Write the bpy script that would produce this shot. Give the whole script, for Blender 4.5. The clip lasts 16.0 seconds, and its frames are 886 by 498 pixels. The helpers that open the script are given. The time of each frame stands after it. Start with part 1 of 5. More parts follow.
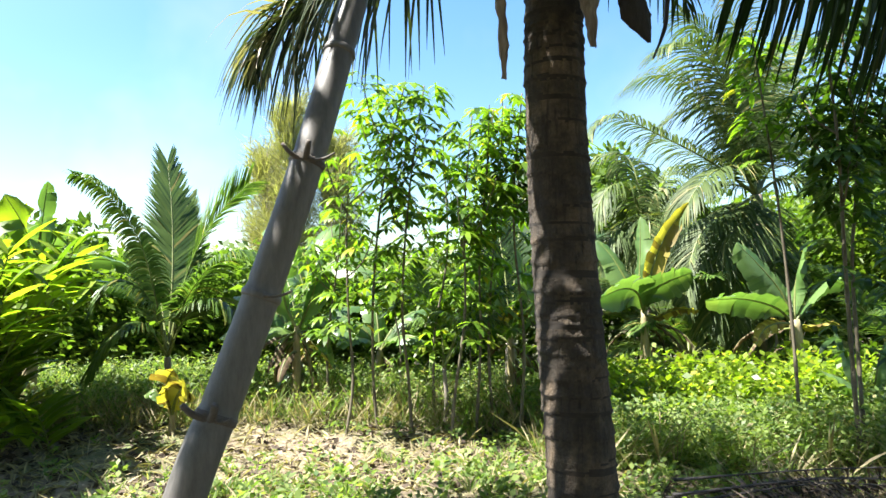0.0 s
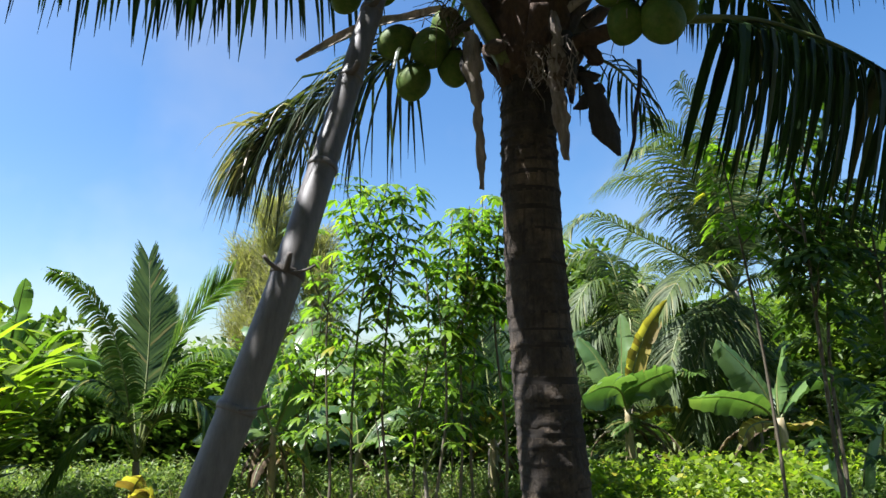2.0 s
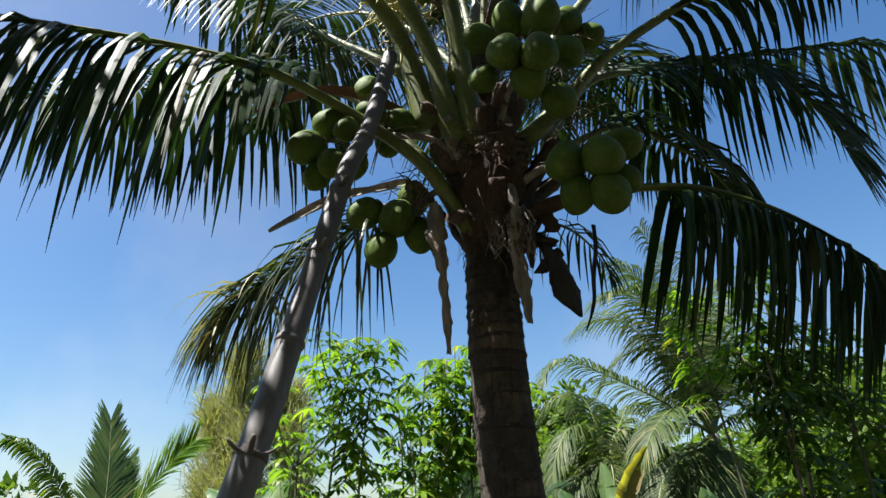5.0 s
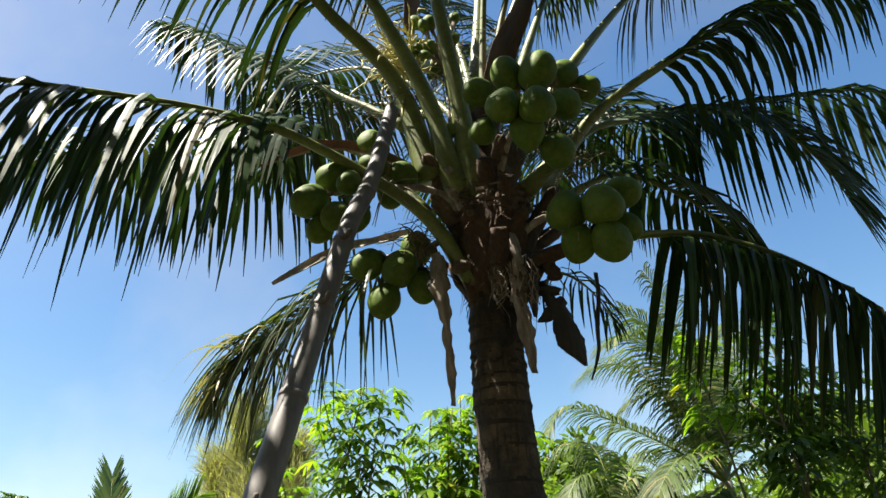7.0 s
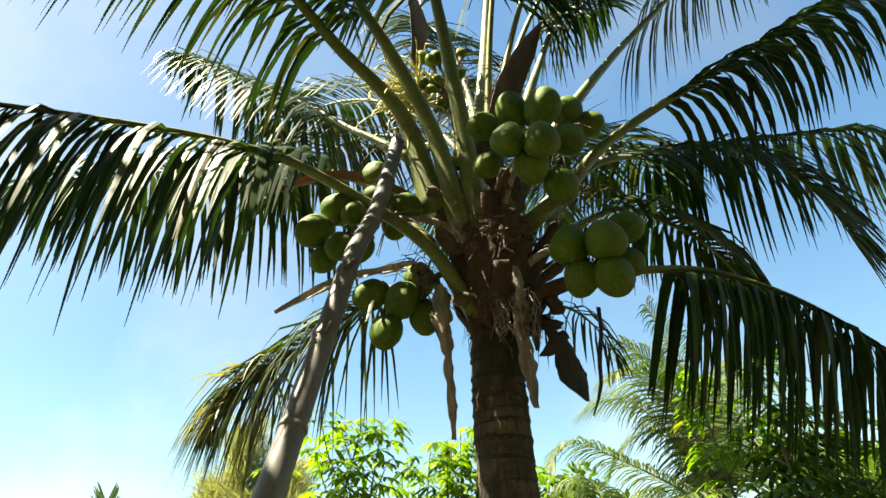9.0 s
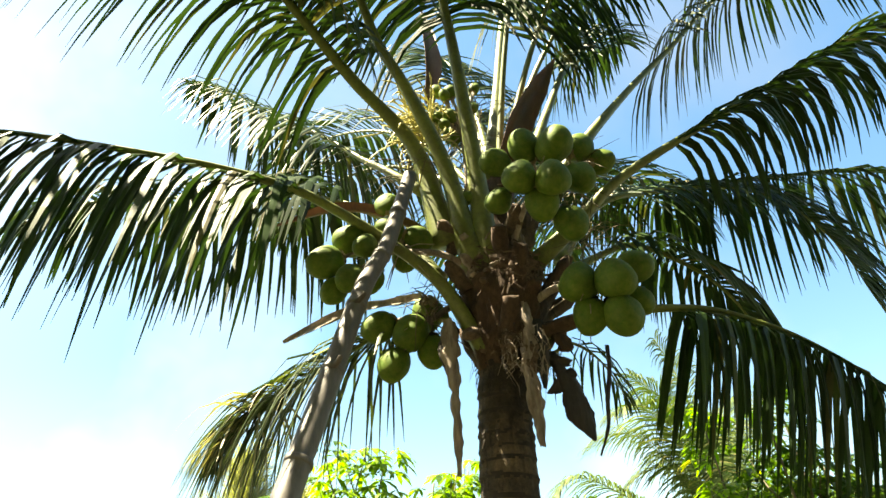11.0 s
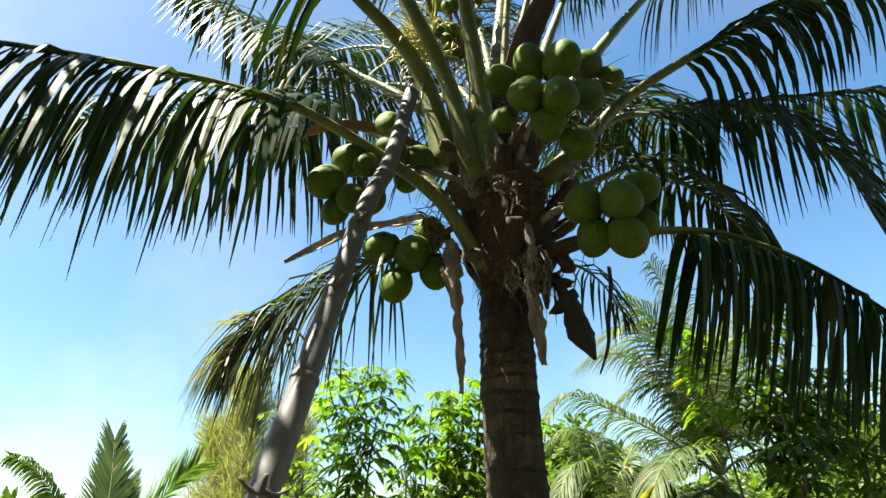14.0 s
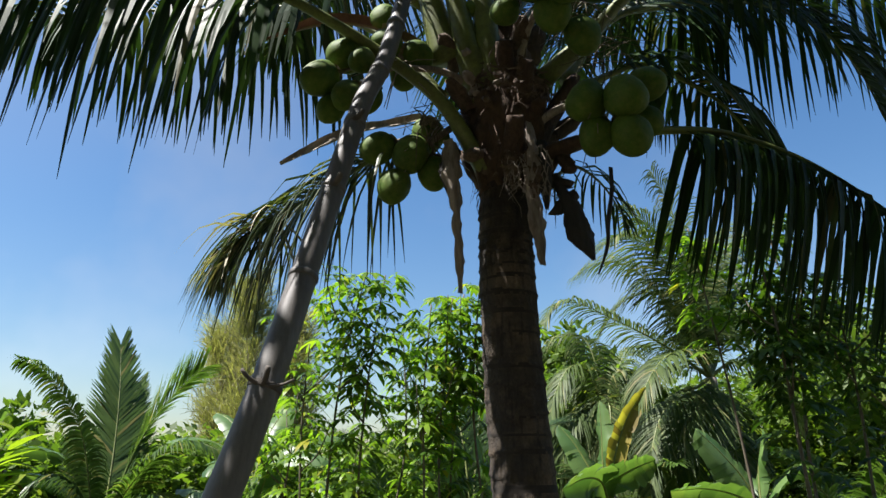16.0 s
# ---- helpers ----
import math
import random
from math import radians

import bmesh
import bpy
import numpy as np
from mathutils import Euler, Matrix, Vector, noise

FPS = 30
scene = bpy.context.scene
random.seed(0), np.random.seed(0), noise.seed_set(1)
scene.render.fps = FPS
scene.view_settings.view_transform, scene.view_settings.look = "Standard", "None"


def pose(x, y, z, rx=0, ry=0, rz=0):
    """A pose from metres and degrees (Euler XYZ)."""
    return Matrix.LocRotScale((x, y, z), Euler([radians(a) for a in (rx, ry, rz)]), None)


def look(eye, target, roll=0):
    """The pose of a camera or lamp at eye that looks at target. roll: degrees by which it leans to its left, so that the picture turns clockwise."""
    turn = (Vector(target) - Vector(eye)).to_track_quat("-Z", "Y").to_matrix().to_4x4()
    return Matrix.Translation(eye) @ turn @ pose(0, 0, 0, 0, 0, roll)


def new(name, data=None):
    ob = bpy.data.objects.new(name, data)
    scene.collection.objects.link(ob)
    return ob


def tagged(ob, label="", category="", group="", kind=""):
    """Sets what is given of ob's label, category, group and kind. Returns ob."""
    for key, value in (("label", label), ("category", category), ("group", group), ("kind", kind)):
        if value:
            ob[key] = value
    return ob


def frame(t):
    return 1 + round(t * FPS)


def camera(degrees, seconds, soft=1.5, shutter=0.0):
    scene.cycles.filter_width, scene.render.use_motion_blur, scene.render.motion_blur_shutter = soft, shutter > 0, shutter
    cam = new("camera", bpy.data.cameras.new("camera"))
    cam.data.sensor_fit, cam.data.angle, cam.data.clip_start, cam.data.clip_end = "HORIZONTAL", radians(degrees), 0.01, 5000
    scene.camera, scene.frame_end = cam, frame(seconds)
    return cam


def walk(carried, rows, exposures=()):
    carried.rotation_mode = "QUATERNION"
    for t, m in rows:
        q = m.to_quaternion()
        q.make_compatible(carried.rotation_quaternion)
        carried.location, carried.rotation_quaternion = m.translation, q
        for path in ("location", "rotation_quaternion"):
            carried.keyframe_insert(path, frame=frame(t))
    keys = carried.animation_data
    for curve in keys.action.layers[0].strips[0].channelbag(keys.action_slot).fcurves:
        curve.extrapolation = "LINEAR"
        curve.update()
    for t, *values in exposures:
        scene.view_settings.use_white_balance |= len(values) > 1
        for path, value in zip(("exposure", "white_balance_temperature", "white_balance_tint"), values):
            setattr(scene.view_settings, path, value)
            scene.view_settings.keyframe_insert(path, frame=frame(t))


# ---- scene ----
cam = camera(68.3, 16.0)
# seconds, x, y, z, yaw, pitch, roll
PATH = [
    (0.0, 0.000, 0.000, 1.500, 0.00, 3.90, 0.00),
    (0.5, 0.005, -0.003, 1.520, -0.52, 6.46, -0.21),
    (1.0, 0.003, -0.025, 1.542, -0.69, 10.16, -0.28),
    (1.5, 0.004, -0.040, 1.550, -2.14, 11.41, 0.24),
    (2.0, 0.012, -0.039, 1.558, -1.58, 11.99, -0.18),
    (2.5, 0.019, -0.039, 1.571, -2.73, 11.69, -0.62),
    (3.0, 0.026, -0.050, 1.588, -3.68, 14.02, -1.39),
    (3.5, 0.029, -0.069, 1.605, -3.89, 16.66, -1.78),
    (4.0, 0.037, -0.100, 1.627, -4.09, 19.76, -1.80),
    (6.5, 0.057, -0.158, 1.661, -4.03, 27.33, -3.28),
    (7.0, 0.057, -0.165, 1.666, -3.94, 28.20, -3.19),
    (7.5, 0.058, -0.170, 1.663, -3.72, 29.15, -2.68),
    (8.0, 0.058, -0.171, 1.662, -3.65, 29.81, -2.40),
    (8.5, 0.054, -0.172, 1.666, -3.87, 30.11, -2.29),
    (9.0, 0.054, -0.179, 1.669, -3.80, 30.84, -2.12),
    (11.5, 0.029, -0.218, 1.706, -2.68, 33.23, 0.22),
    (12.0, 0.012, -0.214, 1.710, -2.35, 31.87, 0.69),
    (12.5, 0.005, -0.200, 1.713, -2.19, 29.66, 0.32),
    (13.0, 0.004, -0.186, 1.716, -2.53, 28.37, -0.09),
    (13.5, 0.006, -0.183, 1.709, -2.94, 27.82, -0.31),
    (14.0, 0.008, -0.169, 1.707, -3.43, 26.41, -0.26),
    (14.5, 0.008, -0.160, 1.700, -3.55, 24.86, -0.07),
    (15.0, 0.006, -0.140, 1.691, -3.49, 23.00, -0.12),
    (15.5, 0.009, -0.129, 1.684, -3.66, 20.85, -0.34),
    (16.0, 0.009, -0.109, 1.669, -3.54, 18.72, -0.38),
]


def aimed(x, y, z, yaw, pitch, roll):
    a, b = radians(yaw), radians(pitch)
    way = Vector((-math.sin(a) * math.cos(b), math.cos(a) * math.cos(b), math.sin(b)))
    eye = Vector((x, y, z))
    return look(eye, eye + way, roll)


EXPOSURES = [(0, 2.6, 6300, 11), (0.5, 2.4, 6250, 12), (1.0, 1.95, 6000, 13), (1.5, 1.82, 5900, 14), (2.5, 1.74, 5850, 15), (3.5, 1.5, 5900, 14), (6.5, 1.84, 6550, 14), (7.0, 1.94, 6750, 12), (8.0, 2.22, 7350, 7), (9.0, 2.52, 8050, 3), (11.5, 3.07, 8600, 4), (12.5, 3.03, 8100, 3), (13.0, 2.8, 7250, 3), (13.5, 2.58, 7050, 4), (14.5, 2.14, 6850, 7), (15.0, 2.0, 6800, 11), (16, 1.54, 6200, 14)]
walk(cam, [(row[0], aimed(*row[1:])) for row in PATH], EXPOSURES)

# ---- light ----
SUN = Vector((-0.58, -0.13, 1.0)).normalized()
world = bpy.data.worlds.new("sky")
scene.world = world
world.use_nodes = True
wn = world.node_tree.nodes
sky = wn.new("ShaderNodeTexSky")
sky.sky_type, sky.sun_disc = "NISHITA", False
sky.sun_elevation = math.asin(SUN.z)
sky.sun_rotation = math.atan2(SUN.x, SUN.y)
sky.air_density, sky.dust_density, sky.ozone_density = 1.3, 0.9, 2.2
deep = wn.new("ShaderNodeHueSaturation")
deep.inputs["Saturation"].default_value = 1.25
world.node_tree.links.new(sky.outputs[0], deep.inputs["Color"])
# thin high haze
grey = wn.new("ShaderNodeRGBToBW")
world.node_tree.links.new(deep.outputs[0], grey.inputs[0])
pale = wn.new("ShaderNodeVectorMath")
pale.operation = "SCALE"
pale.inputs["Scale"].default_value = 1.9
world.node_tree.links.new(grey.outputs[0], pale.inputs[0])
where = wn.new("ShaderNodeTexCoord")
wisp = wn.new("ShaderNodeTexNoise")
wisp.inputs["Scale"].default_value, wisp.inputs["Detail"].default_value, wisp.inputs["Roughness"].default_value = 2.2, 5.0, 0.55
world.node_tree.links.new(where.outputs["Generated"], wisp.inputs["Vector"])
veil = wn.new("ShaderNodeMapRange")
veil.inputs["From Min"].default_value, veil.inputs["From Max"].default_value, veil.inputs["To Max"].default_value = 0.5, 0.75, 0.28
world.node_tree.links.new(wisp.outputs["Fac"], veil.inputs["Value"])
clouded = wn.new("ShaderNodeMix")
clouded.data_type = "RGBA"
# one brighter drift of cloud, high to the north-west
drift = wn.new("ShaderNodeVectorMath")
drift.operation = "DOT_PRODUCT"
drift.inputs[1].default_value = (-0.5, 0.57, 0.65)
world.node_tree.links.new(where.outputs["Generated"], drift.inputs[0])
fade = wn.new("ShaderNodeMapRange")
fade.interpolation_type = "SMOOTHSTEP"
fade.inputs["From Min"].default_value, fade.inputs["From Max"].default_value, fade.inputs["To Max"].default_value = 0.91, 1.0, 0.38
world.node_tree.links.new(drift.outputs["Value"], fade.inputs["Value"])
torn = wn.new("ShaderNodeMath")
torn.operation = "MULTIPLY"
world.node_tree.links.new(fade.outputs[0], torn.inputs[0])
world.node_tree.links.new(wisp.outputs["Fac"], torn.inputs[1])
cover = wn.new("ShaderNodeMath")
cover.operation, cover.use_clamp = "ADD", True
world.node_tree.links.new(veil.outputs[0], cover.inputs[0])
world.node_tree.links.new(torn.outputs[0], cover.inputs[1])
world.node_tree.links.new(cover.outputs[0], clouded.inputs[0])
world.node_tree.links.new(deep.outputs[0], clouded.inputs[6])
world.node_tree.links.new(pale.outputs[0], clouded.inputs[7])
world.node_tree.links.new(clouded.outputs[2], wn["Background"].inputs[0])
wn["Background"].inputs[1].default_value = 0.05
sun = new("sun", bpy.data.lights.new("sun", "SUN"))
sun.data.energy, sun.data.angle, sun.data.color = 5.0, radians(0.53), (1.0, 0.95, 0.86)
sun.matrix_world = look(SUN * 30, (0, 0, 0))


# ---- materials ----
def material(name):
    m = bpy.data.materials.new(name)
    m.use_nodes = True
    t = m.node_tree
    return m, t, t.nodes["Principled BSDF"]


def ramp(t, fac, stops):
    r = t.nodes.new("ShaderNodeValToRGB")
    while len(r.color_ramp.elements) < len(stops):
        r.color_ramp.elements.new(0.5)
    for e, (p, c) in zip(r.color_ramp.elements, stops):
        e.position, e.color = p, (*c, 1)
    t.links.new(fac, r.inputs[0])
    return r.outputs[0]


def mixed(t, fac, a, b, mode="MIX"):
    n = t.nodes.new("ShaderNodeMix")
    n.data_type, n.blend_type = "RGBA", mode
    for socket, v in ((n.inputs[0], fac), (n.inputs[6], a), (n.inputs[7], b)):
        if isinstance(v, bpy.types.NodeSocket):
            t.links.new(v, socket)
        elif isinstance(v, tuple):
            socket.default_value = (*v, 1)
        else:
            socket.default_value = v
    return n.outputs[2]


def noised(t, scale, detail=4, rough=0.6, stretch=None):
    n = t.nodes.new("ShaderNodeTexNoise")
    n.inputs["Scale"].default_value, n.inputs["Detail"].default_value, n.inputs["Roughness"].default_value = scale, detail, rough
    g = t.nodes.new("ShaderNodeTexCoord")
    if stretch:
        mp = t.nodes.new("ShaderNodeMapping")
        mp.inputs["Scale"].default_value = stretch
        t.links.new(g.outputs["Object"], mp.inputs[0])
        t.links.new(mp.outputs[0], n.inputs["Vector"])
    else:
        t.links.new(g.outputs["Object"], n.inputs["Vector"])
    return n.outputs["Fac"]


def bumped(t, bsdf, height, strength, distance):
    b = t.nodes.new("ShaderNodeBump")
    b.inputs["Strength"].default_value, b.inputs["Distance"].default_value = strength, distance
    t.links.new(height, b.inputs["Height"])
    t.links.new(b.outputs[0], bsdf.inputs["Normal"])


def leaf_material(name, dark, light, old, through_light=0.45, gloss=0.42, patch=3.0, shine=0.35):
    """A thin leaf that lets light through; colour differs from leaf to leaf, with a few old ones."""
    m, t, bsdf = material(name)
    geo = t.nodes.new("ShaderNodeNewGeometry")
    info = t.nodes.new("ShaderNodeObjectInfo")
    mixup = t.nodes.new("ShaderNodeMath")
    mixup.operation = "ADD"
    t.links.new(geo.outputs["Random Per Island"], mixup.inputs[0])
    t.links.new(info.outputs["Random"], mixup.inputs[1])
    part_of = t.nodes.new("ShaderNodeMath")
    part_of.operation = "FRACT"
    t.links.new(mixup.outputs[0], part_of.inputs[0])
    body = ramp(t, part_of.outputs[0], [(0.0, dark), (0.75, light), (0.93, light), (1.0, old)])
    spots = ramp(t, noised(t, patch, 5), [(0.35, (0.75, 0.75, 0.75)), (0.7, (1.15, 1.15, 1.1))])
    colour = mixed(t, 1.0, body, spots, "MULTIPLY")
    t.links.new(colour, bsdf.inputs["Base Color"])
    bsdf.inputs["Roughness"].default_value = gloss
    bsdf.inputs["Specular IOR Level"].default_value = shine
    tr = t.nodes.new("ShaderNodeBsdfTranslucent")
    t.links.new(mixed(t, 1.0, colour, (1.35, 1.5, 0.55), "MULTIPLY"), tr.inputs[0])
    mix = t.nodes.new("ShaderNodeMixShader")
    mix.inputs[0].default_value = through_light
    t.links.new(bsdf.outputs[0], mix.inputs[1])
    t.links.new(tr.outputs[0], mix.inputs[2])
    t.links.new(mix.outputs[0], t.nodes["Material Output"].inputs[0])
    return m


def plain_material(name, stops, scale, rough=0.7, bump=0.3, depth=0.01, stretch=None, fine=40.0):
    """A rough natural surface: a colour ramp over coarse noise, finer grain over that."""
    m, t, bsdf = material(name)
    big = noised(t, scale, 6, 0.65, stretch)
    small = noised(t, fine, 5, 0.7, stretch)
    colour = mixed(t, 0.45, ramp(t, big, stops), ramp(t, small, [(0.3, stops[0][1]), (0.75, stops[-1][1])]))
    t.links.new(colour, bsdf.inputs["Base Color"])
    bsdf.inputs["Roughness"].default_value = rough
    bumped(t, bsdf, small, bump, depth)
    return m


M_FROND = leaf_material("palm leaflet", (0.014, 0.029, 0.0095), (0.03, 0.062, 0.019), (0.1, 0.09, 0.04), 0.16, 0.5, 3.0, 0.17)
M_FROND_YOUNG = leaf_material("young palm leaflet", (0.035, 0.075, 0.018), (0.09, 0.15, 0.032), (0.24, 0.22, 0.07), 0.4, 0.38)
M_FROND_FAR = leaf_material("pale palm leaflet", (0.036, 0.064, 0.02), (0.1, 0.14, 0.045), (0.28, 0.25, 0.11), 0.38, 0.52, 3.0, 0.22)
M_FROND_OLD = leaf_material("drying palm leaflet", (0.016, 0.03, 0.008), (0.06, 0.08, 0.028), (0.45, 0.4, 0.27), 0.25, 0.45)
M_BLEACHED = leaf_material("bleached dry leaflet", (0.16, 0.14, 0.085), (0.38, 0.34, 0.23), (0.5, 0.46, 0.34), 0.2, 0.6)
M_RACHIS = plain_material("green petiole", [(0.28, (0.045, 0.05, 0.012)), (0.5, (0.095, 0.12, 0.022)), (0.75, (0.18, 0.22, 0.045))], 6, 0.5, 0.15, 0.004)
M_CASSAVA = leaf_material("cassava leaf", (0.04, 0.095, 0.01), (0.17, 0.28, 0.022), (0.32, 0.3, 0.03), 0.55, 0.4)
# copy of the cassava leaf, darkened to stand for shade
M_CASSAVA_SHADED = leaf_material("cassava leaf with painted shade", (0.018, 0.048, 0.007), (0.06, 0.115, 0.014), (0.14, 0.21, 0.02), 0.42, 0.42)
M_BANANA = leaf_material("banana leaf", (0.055, 0.115, 0.034), (0.12, 0.2, 0.06), (0.18, 0.24, 0.07), 0.38, 0.36, 2.5, 0.55)
M_BANANA_OLD = leaf_material("yellowing banana leaf", (0.1, 0.06, 0.022), (0.4, 0.34, 0.06), (0.12, 0.06, 0.025), 0.45, 0.55)
M_SHRUB = leaf_material("ginger leaf", (0.07, 0.13, 0.012), (0.21, 0.29, 0.02), (0.42, 0.38, 0.04), 0.58, 0.4)
M_WEED = leaf_material("weed leaf", (0.06, 0.115, 0.028), (0.2, 0.265, 0.075), (0.36, 0.31, 0.15), 0.5, 0.5)
M_STRAW = leaf_material("dry grass", (0.14, 0.115, 0.06), (0.32, 0.275, 0.155), (0.38, 0.32, 0.19), 0.25, 0.7)
M_NEEDLE = leaf_material("casuarina needle", (0.16, 0.165, 0.07), (0.33, 0.32, 0.15), (0.44, 0.39, 0.21), 0.42, 0.6)
M_TREE = leaf_material("broad tree leaf", (0.045, 0.09, 0.014), (0.12, 0.19, 0.026), (0.2, 0.23, 0.04), 0.45, 0.5)
M_DRY = plain_material("dry palm sheath", [(0.3, (0.07, 0.052, 0.038)), (0.55, (0.22, 0.18, 0.14)), (0.78, (0.46, 0.4, 0.33))], 5, 0.8, 0.5, 0.01, (1, 1, 0.2))
M_SPATHE = plain_material("brown spathe", [(0.3, (0.06, 0.03, 0.017)), (0.7, (0.2, 0.105, 0.058))], 7, 0.6, 0.2, 0.004, (1, 1, 0.15))
M_FIBRE = plain_material("leaf-sheath fibre", [(0.3, (0.028, 0.018, 0.011)), (0.6, (0.075, 0.05, 0.03)), (0.82, (0.22, 0.16, 0.11))], 9, 0.85, 0.3, 0.004)
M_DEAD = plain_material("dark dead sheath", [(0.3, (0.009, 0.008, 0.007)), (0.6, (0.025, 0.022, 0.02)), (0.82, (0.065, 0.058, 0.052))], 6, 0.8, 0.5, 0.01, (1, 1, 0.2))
M_LITTER = leaf_material("brown dead leaf", (0.03, 0.02, 0.013), (0.085, 0.062, 0.042), (0.2, 0.16, 0.11), 0.1, 0.8)
M_STEM = plain_material("green-brown stem", [(0.3, (0.045, 0.036, 0.022)), (0.7, (0.15, 0.13, 0.085))], 9, 0.75, 0.3, 0.004)


def bark_material():
    """Grey-brown palm bark: upright fissures, lighter weathered patches."""
    m, t, bsdf = material("palm bark")
    patch = noised(t, 5, 6, 0.65)
    fissure = noised(t, 34, 4, 0.6, (1, 1, 0.1))
    grain = noised(t, 70, 5, 0.7)
    body = ramp(t, patch, [(0.28, (0.016, 0.0125, 0.0085)), (0.5, (0.046, 0.035, 0.023)), (0.76, (0.17, 0.122, 0.076))])
    dark = ramp(t, fissure, [(0.34, (0.42, 0.4, 0.38)), (0.46, (0.9, 0.9, 0.9)), (0.75, (1.2, 1.17, 1.12))])
    flecks = ramp(t, grain, [(0.3, (0.6, 0.58, 0.55)), (0.65, (1.15, 1.15, 1.15))])
    t.links.new(mixed(t, 1.0, mixed(t, 1.0, body, dark, "MULTIPLY"), flecks, "MULTIPLY"), bsdf.inputs["Base Color"])
    bsdf.inputs["Roughness"].default_value = 0.9
    bumped(t, bsdf, mixed(t, 0.4, fissure, grain), 1.0, 0.03)
    return m


M_BARK = bark_material()
# leaf-scar grooves; the dark also paints the shade under each ring's lip
M_SCAR_SHADE = plain_material("leaf-scar groove with painted shade", [(0.3, (0.012, 0.01, 0.008)), (0.7, (0.04, 0.032, 0.024))], 14, 0.95, 0.5, 0.006)
M_DEAD_LEAF = leaf_material("dead banana leaf", (0.045, 0.028, 0.016), (0.11, 0.075, 0.04), (0.2, 0.15, 0.085), 0.2, 0.8)
M_POLE = plain_material("weathered bamboo", [(0.3, (0.05, 0.047, 0.043)), (0.55, (0.1, 0.094, 0.086)), (0.8, (0.17, 0.16, 0.145))], 3, 0.55, 0.12, 0.003, (1, 1, 0.25), 60.0)
M_POLE_NODE = plain_material("dark bamboo node", [(0.3, (0.035, 0.03, 0.025)), (0.7, (0.13, 0.11, 0.09))], 12, 0.8, 0.5, 0.004)
M_NUT = plain_material("green coconut husk", [(0.3, (0.022, 0.062, 0.005)), (0.5, (0.052, 0.12, 0.01)), (0.7, (0.105, 0.19, 0.02)), (0.9, (0.17, 0.16, 0.04))], 7, 0.62, 0.25, 0.006, None, 38.0)
M_NUT.node_tree.nodes["Principled BSDF"].inputs["Specular IOR Level"].default_value = 0.22
M_CALYX = plain_material("tan calyx", [(0.3, (0.1, 0.085, 0.03)), (0.7, (0.24, 0.19, 0.09))], 20, 0.7, 0.2, 0.003)
M_TWIG = plain_material("dry flower twig", [(0.3, (0.03, 0.025, 0.012)), (0.7, (0.13, 0.11, 0.05))], 12, 0.8, 0.1, 0.002)
M_HEART = plain_material("dark crown fibre", [(0.3, (0.02, 0.0125, 0.008)), (0.6, (0.055, 0.033, 0.019)), (0.85, (0.14, 0.085, 0.05))], 10, 0.92, 0.6, 0.012, (1, 1, 0.35), 55.0)
M_FLOWER = plain_material("yellow flower branch", [(0.3, (0.3, 0.28, 0.07)), (0.7, (0.55, 0.5, 0.19))], 8, 0.6, 0.1, 0.003)
M_PSEUDO = plain_material("banana stem", [(0.3, (0.12, 0.1, 0.05)), (0.5, (0.26, 0.23, 0.1)), (0.75, (0.4, 0.3, 0.2))], 4, 0.6, 0.2, 0.006, (1, 1, 0.2))
M_TRUNK_FAR = plain_material("grey bark", [(0.3, (0.12, 0.1, 0.08)), (0.7, (0.3, 0.26, 0.21))], 5, 0.85, 0.5, 0.01)


def ground_material():
    m, t, bsdf = material("sandy ground with straw and low green")
    big = noised(t, 0.55, 6, 0.65)
    mid = noised(t, 3.5, 6, 0.7)
    fine = noised(t, 45, 5, 0.75)
    sand = ramp(t, fine, [(0.3, (0.13, 0.098, 0.07)), (0.55, (0.29, 0.225, 0.165)), (0.75, (0.42, 0.34, 0.26))])
    litter = ramp(t, mid, [(0.3, (0.045, 0.032, 0.02)), (0.7, (0.15, 0.115, 0.07))])
    green = ramp(t, fine, [(0.3, (0.04, 0.06, 0.015)), (0.7, (0.12, 0.14, 0.05))])
    # sand lies open only in the clearing before the cassavas
    spot = t.nodes.new("ShaderNodeTexCoord")
    place = t.nodes.new("ShaderNodeMapping")
    place.inputs["Location"].default_value, place.inputs["Scale"].default_value = (0.36, -2.1, 0), (0.2, 0.33, 0)
    t.links.new(spot.outputs["Object"], place.inputs[0])
    far = t.nodes.new("ShaderNodeVectorMath")
    far.operation = "LENGTH"
    t.links.new(place.outputs[0], far.inputs[0])
    wide = t.nodes.new("ShaderNodeMath")
    wide.operation = "MULTIPLY_ADD"
    wide.inputs[1].default_value, wide.inputs[2].default_value = 0.7, 0.0
    t.links.new(big, wide.inputs[0])
    t.links.new(far.outputs["Value"], wide.inputs[2])
    sand = mixed(t, ramp(t, wide.outputs[0], [(0.85, (0, 0, 0)), (1.0, (1, 1, 1))]), sand, ramp(t, fine, [(0.3, (0.03, 0.022, 0.014)), (0.7, (0.11, 0.082, 0.052))]))
    soil = mixed(t, ramp(t, mid, [(0.42, (0, 0, 0)), (0.62, (1, 1, 1))]), sand, litter)
    t.links.new(mixed(t, ramp(t, big, [(0.48, (0, 0, 0)), (0.62, (1, 1, 1))]), soil, green), bsdf.inputs["Base Color"])
    bsdf.inputs["Roughness"].default_value = 0.95
    bumped(t, bsdf, fine, 0.7, 0.03)
    return m


M_GROUND = ground_material()


# ---- mesh building ----
rng = random.Random(7)


def V(*a):
    return np.array(a, float)


def unit(v):
    n = math.sqrt(v[0] * v[0] + v[1] * v[1] + v[2] * v[2])
    return v / n if n > 1e-9 else v


